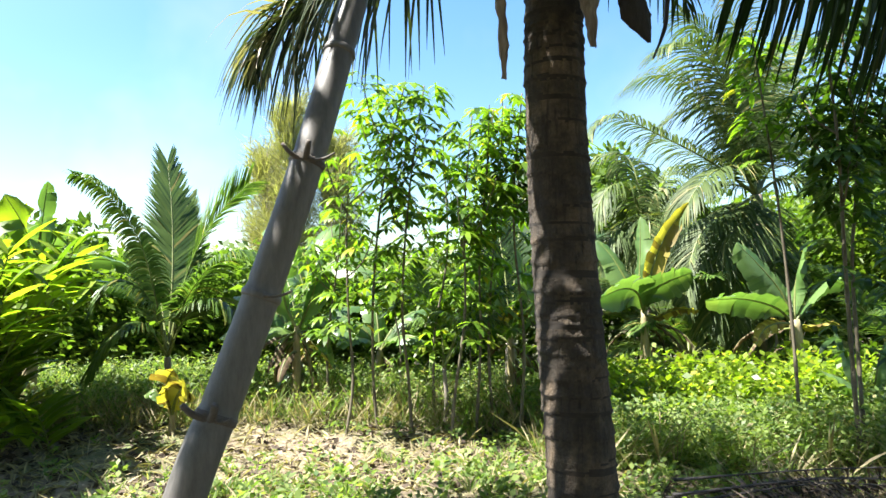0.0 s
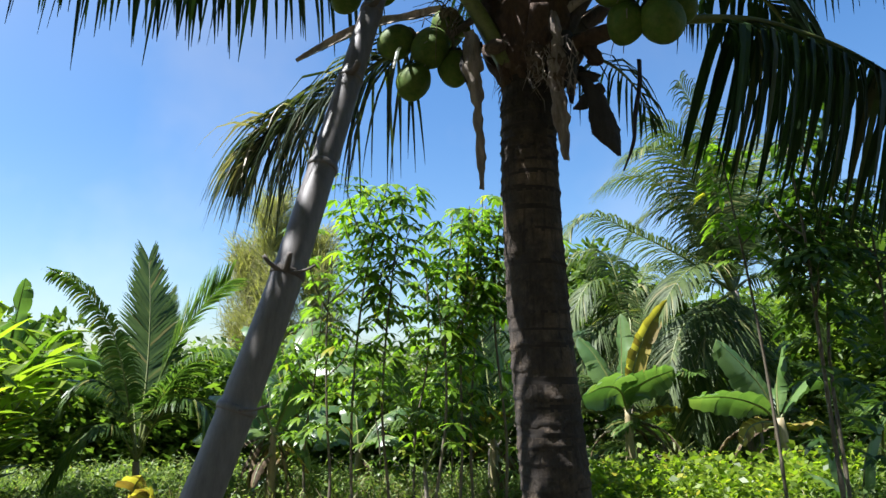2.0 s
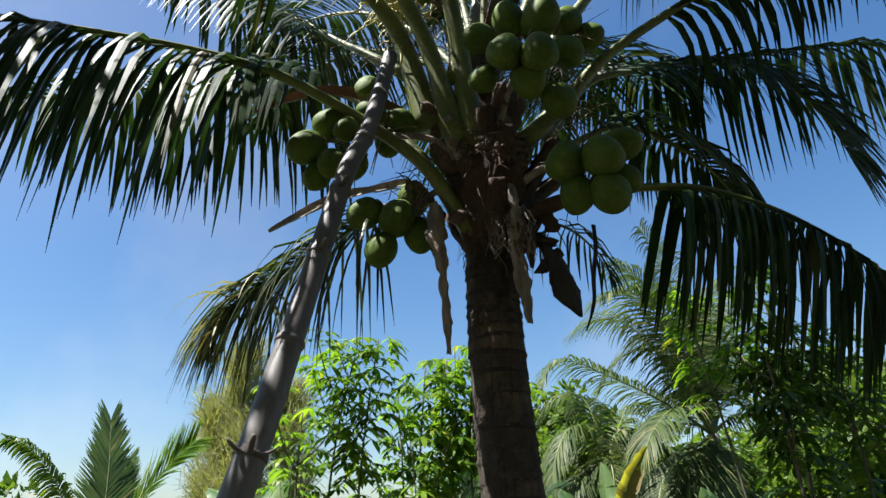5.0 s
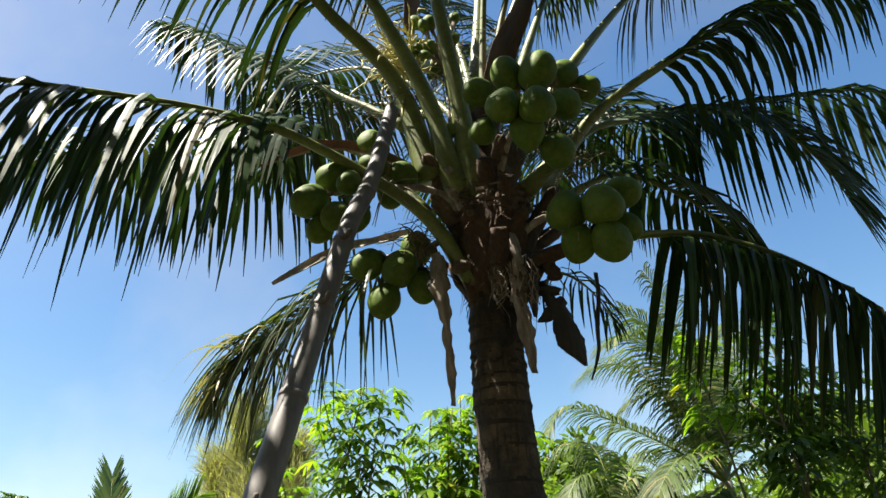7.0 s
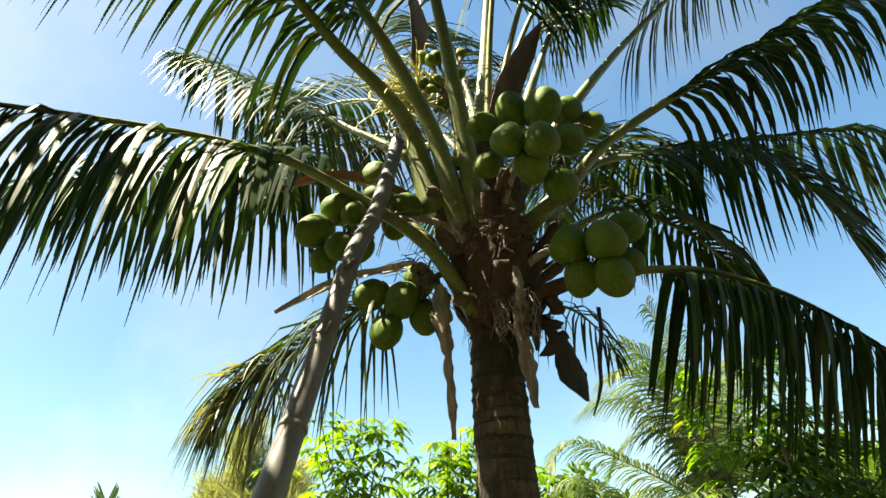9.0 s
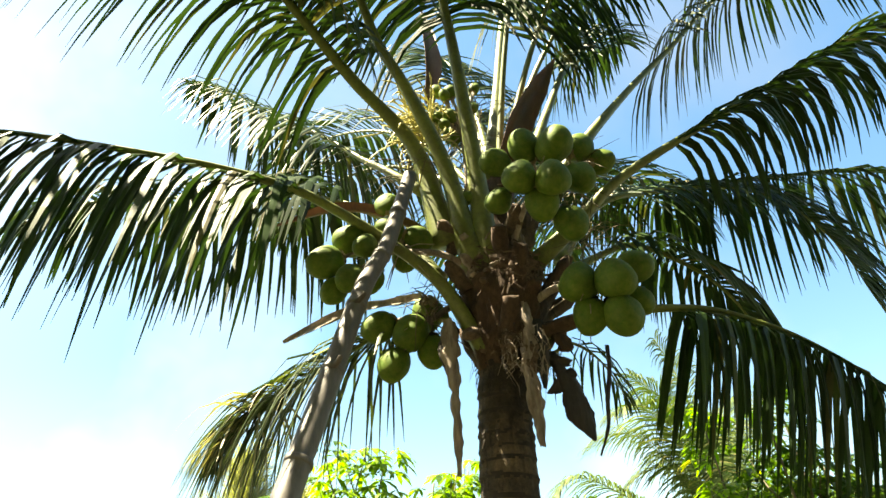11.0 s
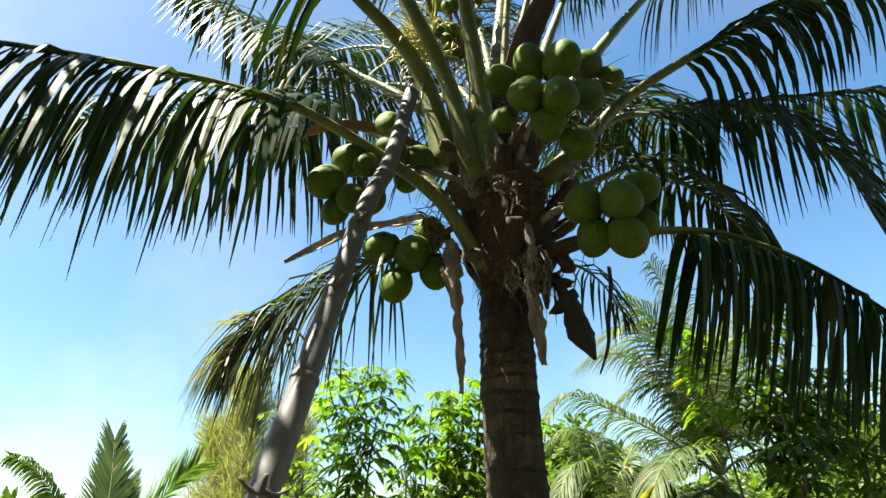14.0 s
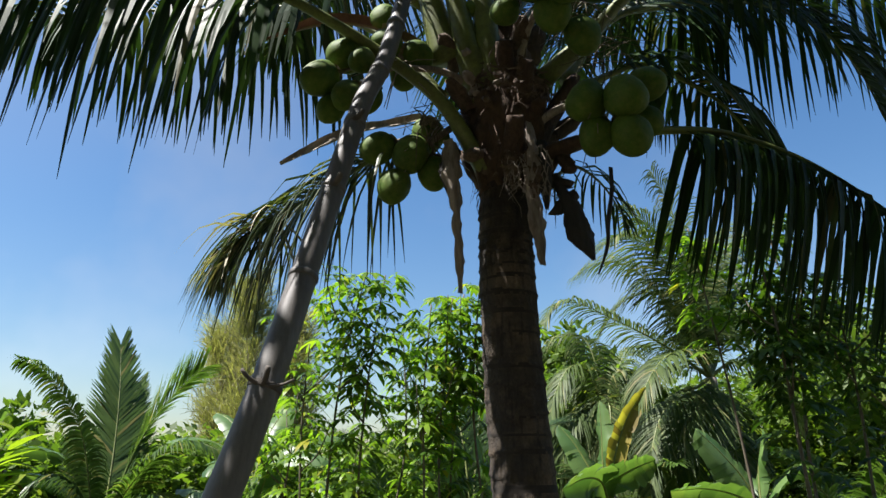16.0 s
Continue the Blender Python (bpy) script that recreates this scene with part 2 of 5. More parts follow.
def cross(a, b):
    return np.array((a[1] * b[2] - a[2] * b[1], a[2] * b[0] - a[0] * b[2], a[0] * b[1] - a[1] * b[0]))


class Build:
    """Collects the vertices and faces of one mesh."""

    def __init__(self):
        self.v, self.f = [], []

    def strip(self, pts, widths, side, fold=0.0, up=None):
        """A thin blade along pts; fold raises both edges above the midrib."""
        k = len(self.v)
        for n, (p, w) in enumerate(zip(pts, widths)):
            s = side[n] if isinstance(side, list) else side
            if fold:
                lift = fold * w * up
                self.v += [p - s * w + lift, p, p + s * w + lift]
            else:
                self.v += [p - s * w, p + s * w]
        m = 3 if fold else 2
        for n in range(len(pts) - 1):
            a = k + n * m
            for j in range(m - 1):
                self.f.append((a + j, a + j + 1, a + m + j + 1, a + m + j))

    def tube(self, pts, radii, sides=6, flat=1.0, caps=True):
        k, ring = len(self.v), []
        ref = V(0, 0, 1)
        for n, p in enumerate(pts):
            d = unit(pts[min(n + 1, len(pts) - 1)] - pts[max(n - 1, 0)])
            if abs(d @ ref) > 0.95:
                ref = V(0.3, 1, 0)
            s = unit(cross(d, ref))
            u = cross(s, d)
            for j in range(sides):
                a = 2 * math.pi * j / sides
                self.v.append(p + radii[n] * (math.cos(a) * s + flat * math.sin(a) * u))
        for n in range(len(pts) - 1):
            for j in range(sides):
                a, b = k + n * sides + j, k + n * sides + (j + 1) % sides
                self.f.append((a, b, b + sides, a + sides))
        if caps:
            self.f.append(tuple(k + j for j in reversed(range(sides))))
            self.f.append(tuple(k + (len(pts) - 1) * sides + j for j in range(sides)))

    def mesh(self, name, mat, smooth=False):
        me = bpy.data.meshes.new(name)
        me.from_pydata([tuple(p) for p in self.v], [], self.f)
        me.materials.append(mat)
        if smooth:
            me.polygons.foreach_set("use_smooth", [True] * len(me.polygons))
        me.update()
        return me


def part(name, build, mat, parent=None, label="", smooth=False):
    ob = new(name, build.mesh(name, mat, smooth))
    if parent is not None:
        ob.parent = parent
        ob.matrix_parent_inverse = parent.matrix_basis.inverted()
    return tagged(ob, label)


def thing(name, at, label, category, group="", kind=""):
    ob = new(name)
    ob.empty_display_size = 0.2
    ob.matrix_basis = Matrix.Translation(at)
    return tagged(ob, label, category, group, kind)


def curve(points, n):
    """n + 1 evenly spaced points on a smooth line through the given ones."""
    p = [V(*q) for q in points]
    p = [2 * p[0] - p[1]] + p + [2 * p[-1] - p[-2]]
    fine = []
    for a, b, c, d in zip(p, p[1:], p[2:], p[3:]):
        for k in range(12):
            t = k / 12
            fine.append(0.5 * (2 * b + (c - a) * t + (2 * a - 5 * b + 4 * c - d) * t * t + (3 * b - a - 3 * c + d) * t**3))
    fine.append(p[-2])
    fine = np.array(fine)
    s = np.r_[0, np.cumsum(np.linalg.norm(np.diff(fine, axis=0), axis=1))]
    at = np.linspace(0, s[-1], n + 1)
    return [V(*q) for q in np.stack([np.interp(at, s, fine[:, j]) for j in range(3)], 1)], s[-1]


def arc(base, azimuth, elevation, length, droop, n=7):
    """A frond's line: it leaves base at an elevation (degrees) and sinks by droop degrees along its length."""
    p, pts = V(*base), [V(*base)]
    for k in range(n):
        e = radians(elevation - droop * ((k + 0.5) / n) ** 1.4)
        p = p + length / n * V(math.sin(radians(azimuth)) * math.cos(e), math.cos(radians(azimuth)) * math.cos(e), math.sin(e))
        pts.append(p)
    return pts


def frond(parent, points, mat, pairs=70, leaflet=0.8, width=0.022, bare=0.22, hang=1.0, radius=0.03, segs=4, fold=0.35, lift=0.3,
          label="", rachis_mat=None, gaps=0.03, rough=0.12, ahead=0.7, single=False, lean=0.4, twist=0.0, spread=1.0, tip=0.55, narrow=0.55, fall=(0, 0), even=False, flare=0.4):
    """A feather palm leaf: a tapering rachis, and leaflets on both sides that leave it slantwise and hang."""
    line, length = curve(points, 40)
    rachis = Build()
    rachis.tube(line, [radius * (1.35 - 1.2 * (k / 40) ** 0.7) * (1 + flare * max(0, 1 - k / 8)) for k in range(41)], 8, 0.75)
    leaf = part("frond", rachis, rachis_mat or M_RACHIS, parent, label, True)
    blades = Build()
    down, done = V(fall[0], fall[1], -1), 0
    for k in range(pairs):
        for sign in (-1, 1):
            if rng.random() < gaps:
                continue
            u = bare + (1 - bare) * (k + rng.uniform(0, 0.8)) / pairs
            x = min(u, 0.999) * 40
            i = int(x)
            p = line[i] + (line[min(i + 1, 40)] - line[i]) * (x - i)
            d = unit(line[min(i + 1, 40)] - line[max(i - 1, 0)])
            s = cross(d, V(0, 0, 1))
            s = unit(s) if np.linalg.norm(s) > 0.05 else V(1, 0, 0)
            up = cross(s, d)
            if twist:
                s, up = s * math.cos(twist) + up * math.sin(twist), up * math.cos(twist) - s * math.sin(twist)
            v = (u - bare) / (1 - bare)
            size = leaflet * (0.55 + 0.45 * math.sin(math.pi * min(1, 0.25 + v * 0.75)) ** 0.8) * (1 - tip * max(0, v - 0.75) / 0.25) * rng.uniform(0.85, 1.1)
            if even:
                size = leaflet * (1 - 0.3 * v) * rng.uniform(0.92, 1.06)
            way = unit(s * sign * spread * (1 - narrow * v) + d * (lean + ahead * v) + up * lift + V(rng.gauss(0, rough), rng.gauss(0, rough), rng.gauss(0, rough)))
            pts, q = [p], p
            for n in range(segs):
                h = hang * ((n + 0.6) / segs) ** 1.2 * rng.uniform(0.88, 1.14)
                w = unit(way + down * h * 1.6)
                q = q + w * size / segs
                pts.append(q)
            across = unit(cross(way, up * sign + down * 0.2 + d * 0.2))
            side, prev = [], across
            for n in range(segs + 1):
                w = unit(pts[min(n + 1, segs)] - pts[max(n - 1, 0)])
                prev = unit(prev - w * (prev @ w))
                side.append(prev)
            shape = [0.45] + [1 - 0.92 * ((n + 1) / segs) ** 2.2 for n in range(segs)]
            nrm = unit(cross(side[0], way))
            blades.strip(pts, [width * rng.uniform(0.8, 1.1) * a for a in shape], side, fold, nrm)
        if single:
            for n in range(done, len(blades.v), 3 * (segs + 1)):
                one = Build()
                one.v = blades.v[n:n + 3 * (segs + 1)]
                one.f = [(a, a + 1, a + 4, a + 3) for q in range(segs) for a in (3 * q, 3 * q + 1)]
                part("leaflet", one, mat, leaf)
            done = len(blades.v)
    if not single:
        tagged(part("frond_blade", blades, mat, leaf), "", "", "", "stuff")
    return leaf


# ---- ground ----
def ground_height(x, y):
    mounds = sum(0.09 * math.exp(-((x - a) ** 2 + (y - b) ** 2) / 0.05) for a, b in ((-0.97, 6.55), (-0.66, 6.8), (-0.31, 6.75), (0.08, 6.55))) if -2 < x < 1 and 6 < y < 7.5 else 0.0
    return mounds + 0.05 * math.sin(0.9 * x + 0.4 * y) + 0.04 * math.sin(1.7 * y - 0.6 * x) + 0.03 * noise.noise(Vector((x * 1.5, y * 1.5, 0)))


def build_ground():
    b = Build()
    xs = np.r_[-2000, -300, -60, np.arange(-16, 16.01, 0.25), 60, 300, 2000]
    ys = np.r_[-2000, -300, -60, np.arange(-8, 20.01, 0.25), 60, 300, 3500]
    for y in ys:
        for x in xs:
            near = 1.0 if -16 <= x <= 16 and -8 <= y <= 20 else 0.0
            b.v.append(V(x, y, ground_height(x, y) * near))
    n = len(xs)
    b.f = [(j * n + i, j * n + i + 1, (j + 1) * n + i + 1, (j + 1) * n + i) for j in range(len(ys) - 1) for i in range(n - 1)]
    ob = part("ground", b, M_GROUND, None, "sandy garden soil with dry litter and low green weeds", True)
    tagged(ob, "", "ground", "", "structure")


build_ground()


# ---- the coconut palm ----
PALM = (0.66, 3.05, 0.0)
CROWN = V(0.56, 3.05, 3.55)


def trunk_mesh(line, radius_at, ring=0.082, sides=56, step=0.011):
    """A palm trunk of stacked, slightly tilted leaf-scar rings, each overhanging the one below."""
    pts, length = curve(line, 8)
    rows = int(length / step)
    pts, length = curve(line, rows)
    b, edges, z, groove = Build(), [], -0.3, []
    while z < length + 0.5:
        edges.append(z)
        z += ring * rng.uniform(0.55, 1.25)
    tilt = [(rng.uniform(0, 6.28), rng.uniform(0.004, 0.022)) for _ in edges]
    bulge = [rng.uniform(0.6, 1.4) for _ in edges]
    for k, p in enumerate(pts):
        s = k * length / rows
        for j in range(sides):
            a = 2 * math.pi * j / sides
            c, d = math.cos(a), math.sin(a)
            n = 0
            while n + 1 < len(edges) and edges[n + 1] + tilt[n + 1][1] * math.cos(a - tilt[n + 1][0]) + 0.008 * noise.noise(Vector((c * 3, d * 3, n * 7.3))) < s:
                n += 1
            lo = edges[n] + tilt[n][1] * math.cos(a - tilt[n][0])
            hi = edges[min(n + 1, len(edges) - 1)]
            u = (s - lo) / max(hi - lo, 0.03)
            lip = 0.0095 * bulge[n] * math.exp(-max(u, 0) * 3.2) - 0.006
            crack = 0.0015 * noise.noise(Vector((c * 9, d * 9, s * 1.6 + n * 3.1))) + 0.006 * noise.noise(Vector((c * 4, d * 4, s * 9)))
            notch = -0.003 if noise.noise(Vector((c * 14, d * 14, n * 5.7))) > 0.38 else 0.0
            r = radius_at(s / length) + lip + crack + notch
            # band just below the next lip, coloured dark for the shade there
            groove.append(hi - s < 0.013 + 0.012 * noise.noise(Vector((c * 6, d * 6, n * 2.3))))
            b.v.append(p + V(r * c, r * d, 0))
    for k in range(rows):
        for j in range(sides):
            a, q = k * sides + j, k * sides + (j + 1) % sides
            b.f.append((a, q, q + sides, a + sides))
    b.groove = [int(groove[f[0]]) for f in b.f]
    return b


def nut_mesh(r, seed):
    """A green coconut: blunt, three-ribbed, a little lopsided, pointed at the far end."""
    b = Build()
    rows, cols = 18, 30
    ox, oy = 0.1 * math.sin(seed * 2.1), 0.1 * math.cos(seed * 3.3)
    for i in range(rows + 1):
        t = math.pi * i / rows
        z = -math.cos(t)
        for j in range(cols):
            a = 2 * math.pi * j / cols
            rib = abs(math.cos(1.5 * a + seed))
            k = math.sin(t) ** 0.9 * (1.03 - 0.13 * rib ** 1.5 * math.sin(t)) * (1 + 0.035 * noise.noise(Vector((math.cos(a) * 1.7, math.sin(a) * 1.7, t * 1.5 + seed * 5))))
            k *= 1 - 0.05 * max(0.0, z)
            b.v.append(r * V(k * math.cos(a) + ox * z * z, k * math.sin(a) + oy * z * z, z * 1.1 + 0.03 * max(0.0, z) ** 6))
    b.f = [(i * cols + j, i * cols + (j + 1) % cols, (i + 1) * cols + (j + 1) % cols, (i + 1) * cols + j) for i in range(rows) for j in range(cols)]
    return b


def calyx_mesh(r):
    """The overlapping tan scales where the nut hangs on its twig."""
    b = Build()
    for n in range(6):
        a = n * 1.047 + (0.3 if n % 2 else 0)
        w, s = V(math.cos(a), math.sin(a), 0), V(-math.sin(a), math.cos(a), 0)
        b.strip([V(0, 0, -1.25 * r), w * 0.2 * r + V(0, 0, -1.26 * r), w * 0.42 * r + V(0, 0, -1.14 * r), w * 0.55 * r + V(0, 0, -1.0 * r)], [0.05 * r, 0.22 * r, 0.24 * r, 0.05 * r], s)
    return b


def bunch(parent, root, nuts, label):
    """A bunch of coconuts: a curved stalk with short twigs, and each nut hung on it."""
    root = V(*root)
    mid = sum(V(*n[:3]) for n in nuts) / len(nuts)
    back = mid + (root - mid) * 0.25 + V(0, 0, 0.05)
    stalk = Build()
    line, _ = curve([tuple(root), tuple((root + back) / 2 + V(0, 0, 0.06)), tuple(back)], 8)
    stalk.tube(line, [0.026 - 0.0012 * k for k in range(9)], 7)
    for x, y, z, r in nuts:
        p = V(x, y, z)
        top = p + unit(back - p + V(0, 0, 0.1)) * r * 0.95
        twig, _ = curve([tuple(back), tuple((back + top) / 2 + V(rng.uniform(-0.02, 0.02), 0, 0.03)), tuple(top)], 5)
        stalk.tube(twig, [0.009] * 5 + [0.016], 5)
    for _ in range(16):
        w = unit(V(rng.gauss(0, 1), rng.gauss(0, 1), rng.gauss(-0.3, 0.7)))
        twig, _ = curve([tuple(back), tuple(back + w * 0.1), tuple(back + w * rng.uniform(0.16, 0.26) + V(0, 0, -0.05))], 4)
        stalk.tube(twig, [0.005, 0.004, 0.004, 0.003, 0.002], 4)
    holder = part("fruit_stalk", stalk, M_DRY, parent, label, True)
    for n, (x, y, z, r) in enumerate(nuts):
        b = nut_mesh(r * 0.93, n * 1.7)
        turn = (back - V(x, y, z) + V(0, 0, 0.12))
        q = Vector(-turn).to_track_quat("Z", "Y").to_matrix()
        b.v = [V(x, y, z) + V(*(q @ Vector(p))) for p in b.v]
        part("coconut", b, M_NUT, holder, "", True)
        cap = calyx_mesh(r * 0.93)
        cap.v = [V(x, y, z) + V(*(q @ Vector(p))) for p in cap.v]
        part("calyx", cap, M_CALYX, holder, "tan calyx scales", True)


def sheet(parent, name, points, widths, mat, curl=0.5, label="", ragged=0.35, facing=(1, 0, 0), crumple=0.3):
    """A dry hanging sheath or spathe: a crumpled trough of a blade with thickness and torn edges."""
    rows, cols = 30, 9
    line, _ = curve(points, rows)
    b = Build()
    key = rng.uniform(0, 90)
    for shell in (0, 1):
        prev = V(*facing)
        for k, p in enumerate(line):
            d = unit(line[min(k + 1, rows)] - line[max(k - 1, 0)])
            s = prev - d * (prev @ d)
            s = unit(s) if np.linalg.norm(s) > 0.05 else V(0, 1, 0)
            prev = s
            u = cross(s, d)
            w = np.interp(k / rows, np.linspace(0, 1, len(widths)), widths)
            for j in range(cols):
                a = (j / (cols - 1) - 0.5) * 2
                torn = 1 + ragged * (noise.noise(Vector((k * 0.55, 3.0 if a < 0 else 9.0, key))) + 0.6 * noise.noise(Vector((k * 1.7, 5.0 if a < 0 else 7.0, key))))
                fold = crumple * w * (noise.noise(Vector((k * 0.22, j * 0.6, key + 3))) + 0.5 * noise.noise(Vector((k * 0.6, j * 1.3, key + 8))))
                b.v.append(p + s * w * a * torn + u * (curl * w * a * a + shell * 0.004 + fold))
    m = (rows + 1) * cols
    for k in range(rows):
        for j in range(cols - 1):
            a = k * cols + j
            b.f.append((a, a + 1, a + cols + 1, a + cols))
            b.f.append((m + a, m + a + cols, m + a + cols + 1, m + a + 1))
        for j in (0, cols - 1):
            a = k * cols + j
            b.f.append((a, a + cols, m + a + cols, m + a))
    return part(name, b, mat, parent, label, True)


def lumpy(build, centre, amount, scale):
    """Pushes a mesh in and out across an upright axis, in lumps."""
    for n, p in enumerate(build.v):
        w = unit(V(p[0] - centre[0], p[1] - centre[1], 0))
        q = Vector((p[0] * scale, p[1] * scale, p[2] * scale * 0.55))
        build.v[n] = p + w * amount * (noise.noise(q) + 0.5 * noise.noise(q * 2.3) + 0.25 * noise.noise(q * 5.1))


def coconut_palm():
    rng.seed(11)
    palm = thing("coconut_palm", PALM, "fruiting coconut palm with grey-brown ringed trunk and green nuts", "palm tree")
    line = [(0.68, 3.06, -0.1), (0.64, 3.06, 0.65), (0.585, 3.06, 1.4), (0.545, 3.06, 2.1), (0.53, 3.05, 2.8), (0.55, 3.05, 3.2)]
    rings = trunk_mesh(line, lambda u: 0.172 - 0.034 * u + 0.03 * max(0, 0.12 - u) / 0.12)
    trunk = part("trunk", rings, M_BARK, palm, "ringed grey-brown trunk", True)
    trunk.data.materials.append(M_SCAR_SHADE)
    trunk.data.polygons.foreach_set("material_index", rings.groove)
    # the heart of the crown, wrapped in fibre
    heart = Build()
    pts, _ = curve([(0.545, 3.05, 3.04), (0.555, 3.05, 3.3), (0.56, 3.05, 3.6), (0.57, 3.06, 4.0), (0.6, 3.1, 4.5)], 70)
    heart.tube(pts, [np.interp(k, [0, 8, 18, 30, 36, 42, 50, 70], [0.14, 0.175, 0.225, 0.225, 0.19, 0.13, 0.11, 0.08]) for k in range(71)], 56)
    lumpy(heart, (0.56, 3.05), 0.045, 9.0)
    part("crown_heart", heart, M_HEART, palm, "dark brown fibrous crown base", True)
    fibre = Build()
    for _ in range(170):
        a, z = rng.uniform(0, 6.28), rng.uniform(3.1, 3.95)
        r = 0.14 + 0.1 * math.sin(math.pi * min(1.0, max(0.0, (z - 3.1) / 0.8)))
        p = V(0.56 + r * math.cos(a), 3.05 + r * math.sin(a), z)
        out = V(math.cos(a), math.sin(a), 0)
        sidew = V(-math.sin(a), math.cos(a), 0)
        q = p + out * rng.uniform(0.01, 0.06) + sidew * rng.uniform(-0.06, 0.06) + V(0, 0, rng.uniform(-0.16, 0.02))
        e = q + sidew * rng.uniform(-0.06, 0.06) + out * rng.uniform(-0.03, 0.03) + V(0, 0, rng.uniform(-0.12, 0.03))
        fibre.strip([p, q, e], [rng.uniform(0.002, 0.006), rng.uniform(0.002, 0.005), 0.001], unit(sidew + V(0, 0, rng.uniform(-0.5, 0.5))))
    part("fibre", fibre, M_HEART, palm, "ragged brown leaf-sheath fibre")
    # old cut leaf bases
    for n in range(17):
        a = n * 2.4 + rng.uniform(-0.2, 0.2)
        z = 3.18 + 0.036 * n
        w = V(math.cos(a), math.sin(a), 0)
        o = V(0.56, 3.05, z) + w * 0.13
        pts, _ = curve([tuple(o - V(0, 0, 0.1)), tuple(o + w * 0.07), tuple(o + w * rng.uniform(0.12, 0.2) + V(0, 0, rng.uniform(0.08, 0.16)))], 6)
        stub = Build()
        stub.tube(pts, [0.085, 0.08, 0.07, 0.06, 0.052, 0.047, 0.043], 12, 0.5)
        lumpy(stub, (0.56, 3.05), 0.02, 16.0)
        part("leaf_base", stub, M_HEART, palm, "cut brown leaf base", True)
    # torn stubs of fallen leaves and flower stalks, tan where they broke
    def torn_stub(p, q, r, mat):
        line2, _ = curve([p, tuple((V(*p) + V(*q)) / 2 + V(0, 0, 0.015)), q], 10)
        torn = Build()
        torn.tube(line2, [r * (1.25 - 0.05 * k) * rng.uniform(0.85, 1.1) for k in range(10)] + [r * 0.5], 14, 0.65)
        lumpy(torn, (0.56, 3.05), 0.025, 22.0)
        part("torn_stub", torn, mat, palm, "torn dry stalk stub", True)

    torn_stub((0.57, 3.06, 2.95), (0.41, 2.97, 3.19), 0.085, M_FIBRE)
    torn_stub((0.42, 2.95, 3.62), (0.32, 2.85, 3.8), 0.042, M_DRY)
    torn_stub((0.4, 2.95, 3.55), (0.315, 2.84, 3.66), 0.036, M_DRY)
    torn_stub((0.3, 2.97, 3.75), (0.19, 2.86, 3.9), 0.05, M_FIBRE)
    torn_stub((0.33, 2.95, 3.5), (0.23, 2.83, 3.6), 0.045, M_FIBRE)
    torn_stub((0.42, 2.92, 3.48), (0.36, 2.8, 3.52), 0.025, M_DRY)
    torn_stub((0.42, 2.9, 3.55), (0.5, 2.8, 3.6), 0.014, M_DRY)
    torn_stub((0.45, 2.9, 3.45), (0.41, 2.78, 3.47), 0.022, M_FIBRE)
    torn_stub((0.6, 2.95, 3.75), (0.61, 2.72, 3.92), 0.05, M_FIBRE)
    torn_stub((0.4, 3.0, 3.25), (0.335, 2.86, 3.17), 0.06, M_FIBRE)
    torn_stub((0.8, 3.0, 3.3), (0.86, 2.9, 3.12), 0.045, M_HEART)
    torn_stub((0.66, 2.92, 3.4), (0.72, 2.82, 3.5), 0.045, M_HEART)
    torn_stub((0.62, 3.05, 3.15), (0.95, 3.0, 3.75), 0.075, M_HEART)
    torn_stub((0.62, 3.0, 3.2), (1.02, 2.85, 3.3), 0.06, M_HEART)
    torn_stub((0.65, 3.1, 3.3), (0.98, 3.12, 3.55), 0.08, M_HEART)
    torn_stub((0.6, 3.1, 3.6), (0.78, 3.1, 4.15), 0.085, M_HEART)
    torn_stub((0.55, 3.1, 3.6), (0.42, 3.1, 4.2), 0.08, M_HEART)
    torn_stub((0.65, 3.05, 3.1), (0.88, 2.97, 3.08), 0.05, M_DEAD)
    c = tuple(CROWN)

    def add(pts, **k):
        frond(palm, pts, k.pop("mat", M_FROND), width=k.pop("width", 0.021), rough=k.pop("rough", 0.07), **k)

    low = (0.5, 3.03, 3.3)
    # the broad drooping frond before the pole
    add([(0.56, 3.06, 2.98), (0.47, 3.01, 3.1), (0.38, 2.96, 3.22), (0.19, 2.88, 3.5), (-0.12, 2.74, 3.68), (-0.52, 2.59, 3.85), (-0.75, 2.5, 3.88), (-1.0, 2.4, 3.88), (-1.2, 2.29, 3.84), (-1.42, 2.17, 3.79), (-1.6, 2.04, 3.72), (-1.74, 1.9, 3.62), (-1.87, 1.77, 3.46), (-1.87, 1.62, 3.17)],
        pairs=62, leaflet=0.98, hang=5.0, bare=0.44, radius=0.044, flare=0.25, width=0.023, lift=-0.1, lean=0.25, ahead=0.12, single=True, spread=0.35, segs=6, rough=0.12)
    # two behind it
    add([(0.21, 3.1, 3.65), (-0.11, 3.2, 4.11), (-0.51, 3.35, 4.4), (-0.94, 3.5, 4.55), (-1.36, 3.6, 4.59), (-1.89, 3.7, 4.64), (-2.43, 3.75, 4.61), (-2.84, 3.8, 4.43)],
        pairs=90, leaflet=1.05, hang=3.4, bare=0.28, width=0.024, lean=0.1, ahead=0.2, spread=0.5, segs=5)
    add([(0.1, 3.2, 4.37), (-0.18, 3.3, 4.64), (-0.35, 3.4, 4.82), (-0.69, 3.6, 5.21), (-1.13, 3.8, 5.61), (-1.56, 4.0, 6.01), (-2.09, 4.2, 6.4)],
        pairs=64, leaflet=0.95, hang=2.2, bare=0.22, width=0.02, lean=0.2, ahead=0.35, spread=0.7, segs=5, lift=0.1)
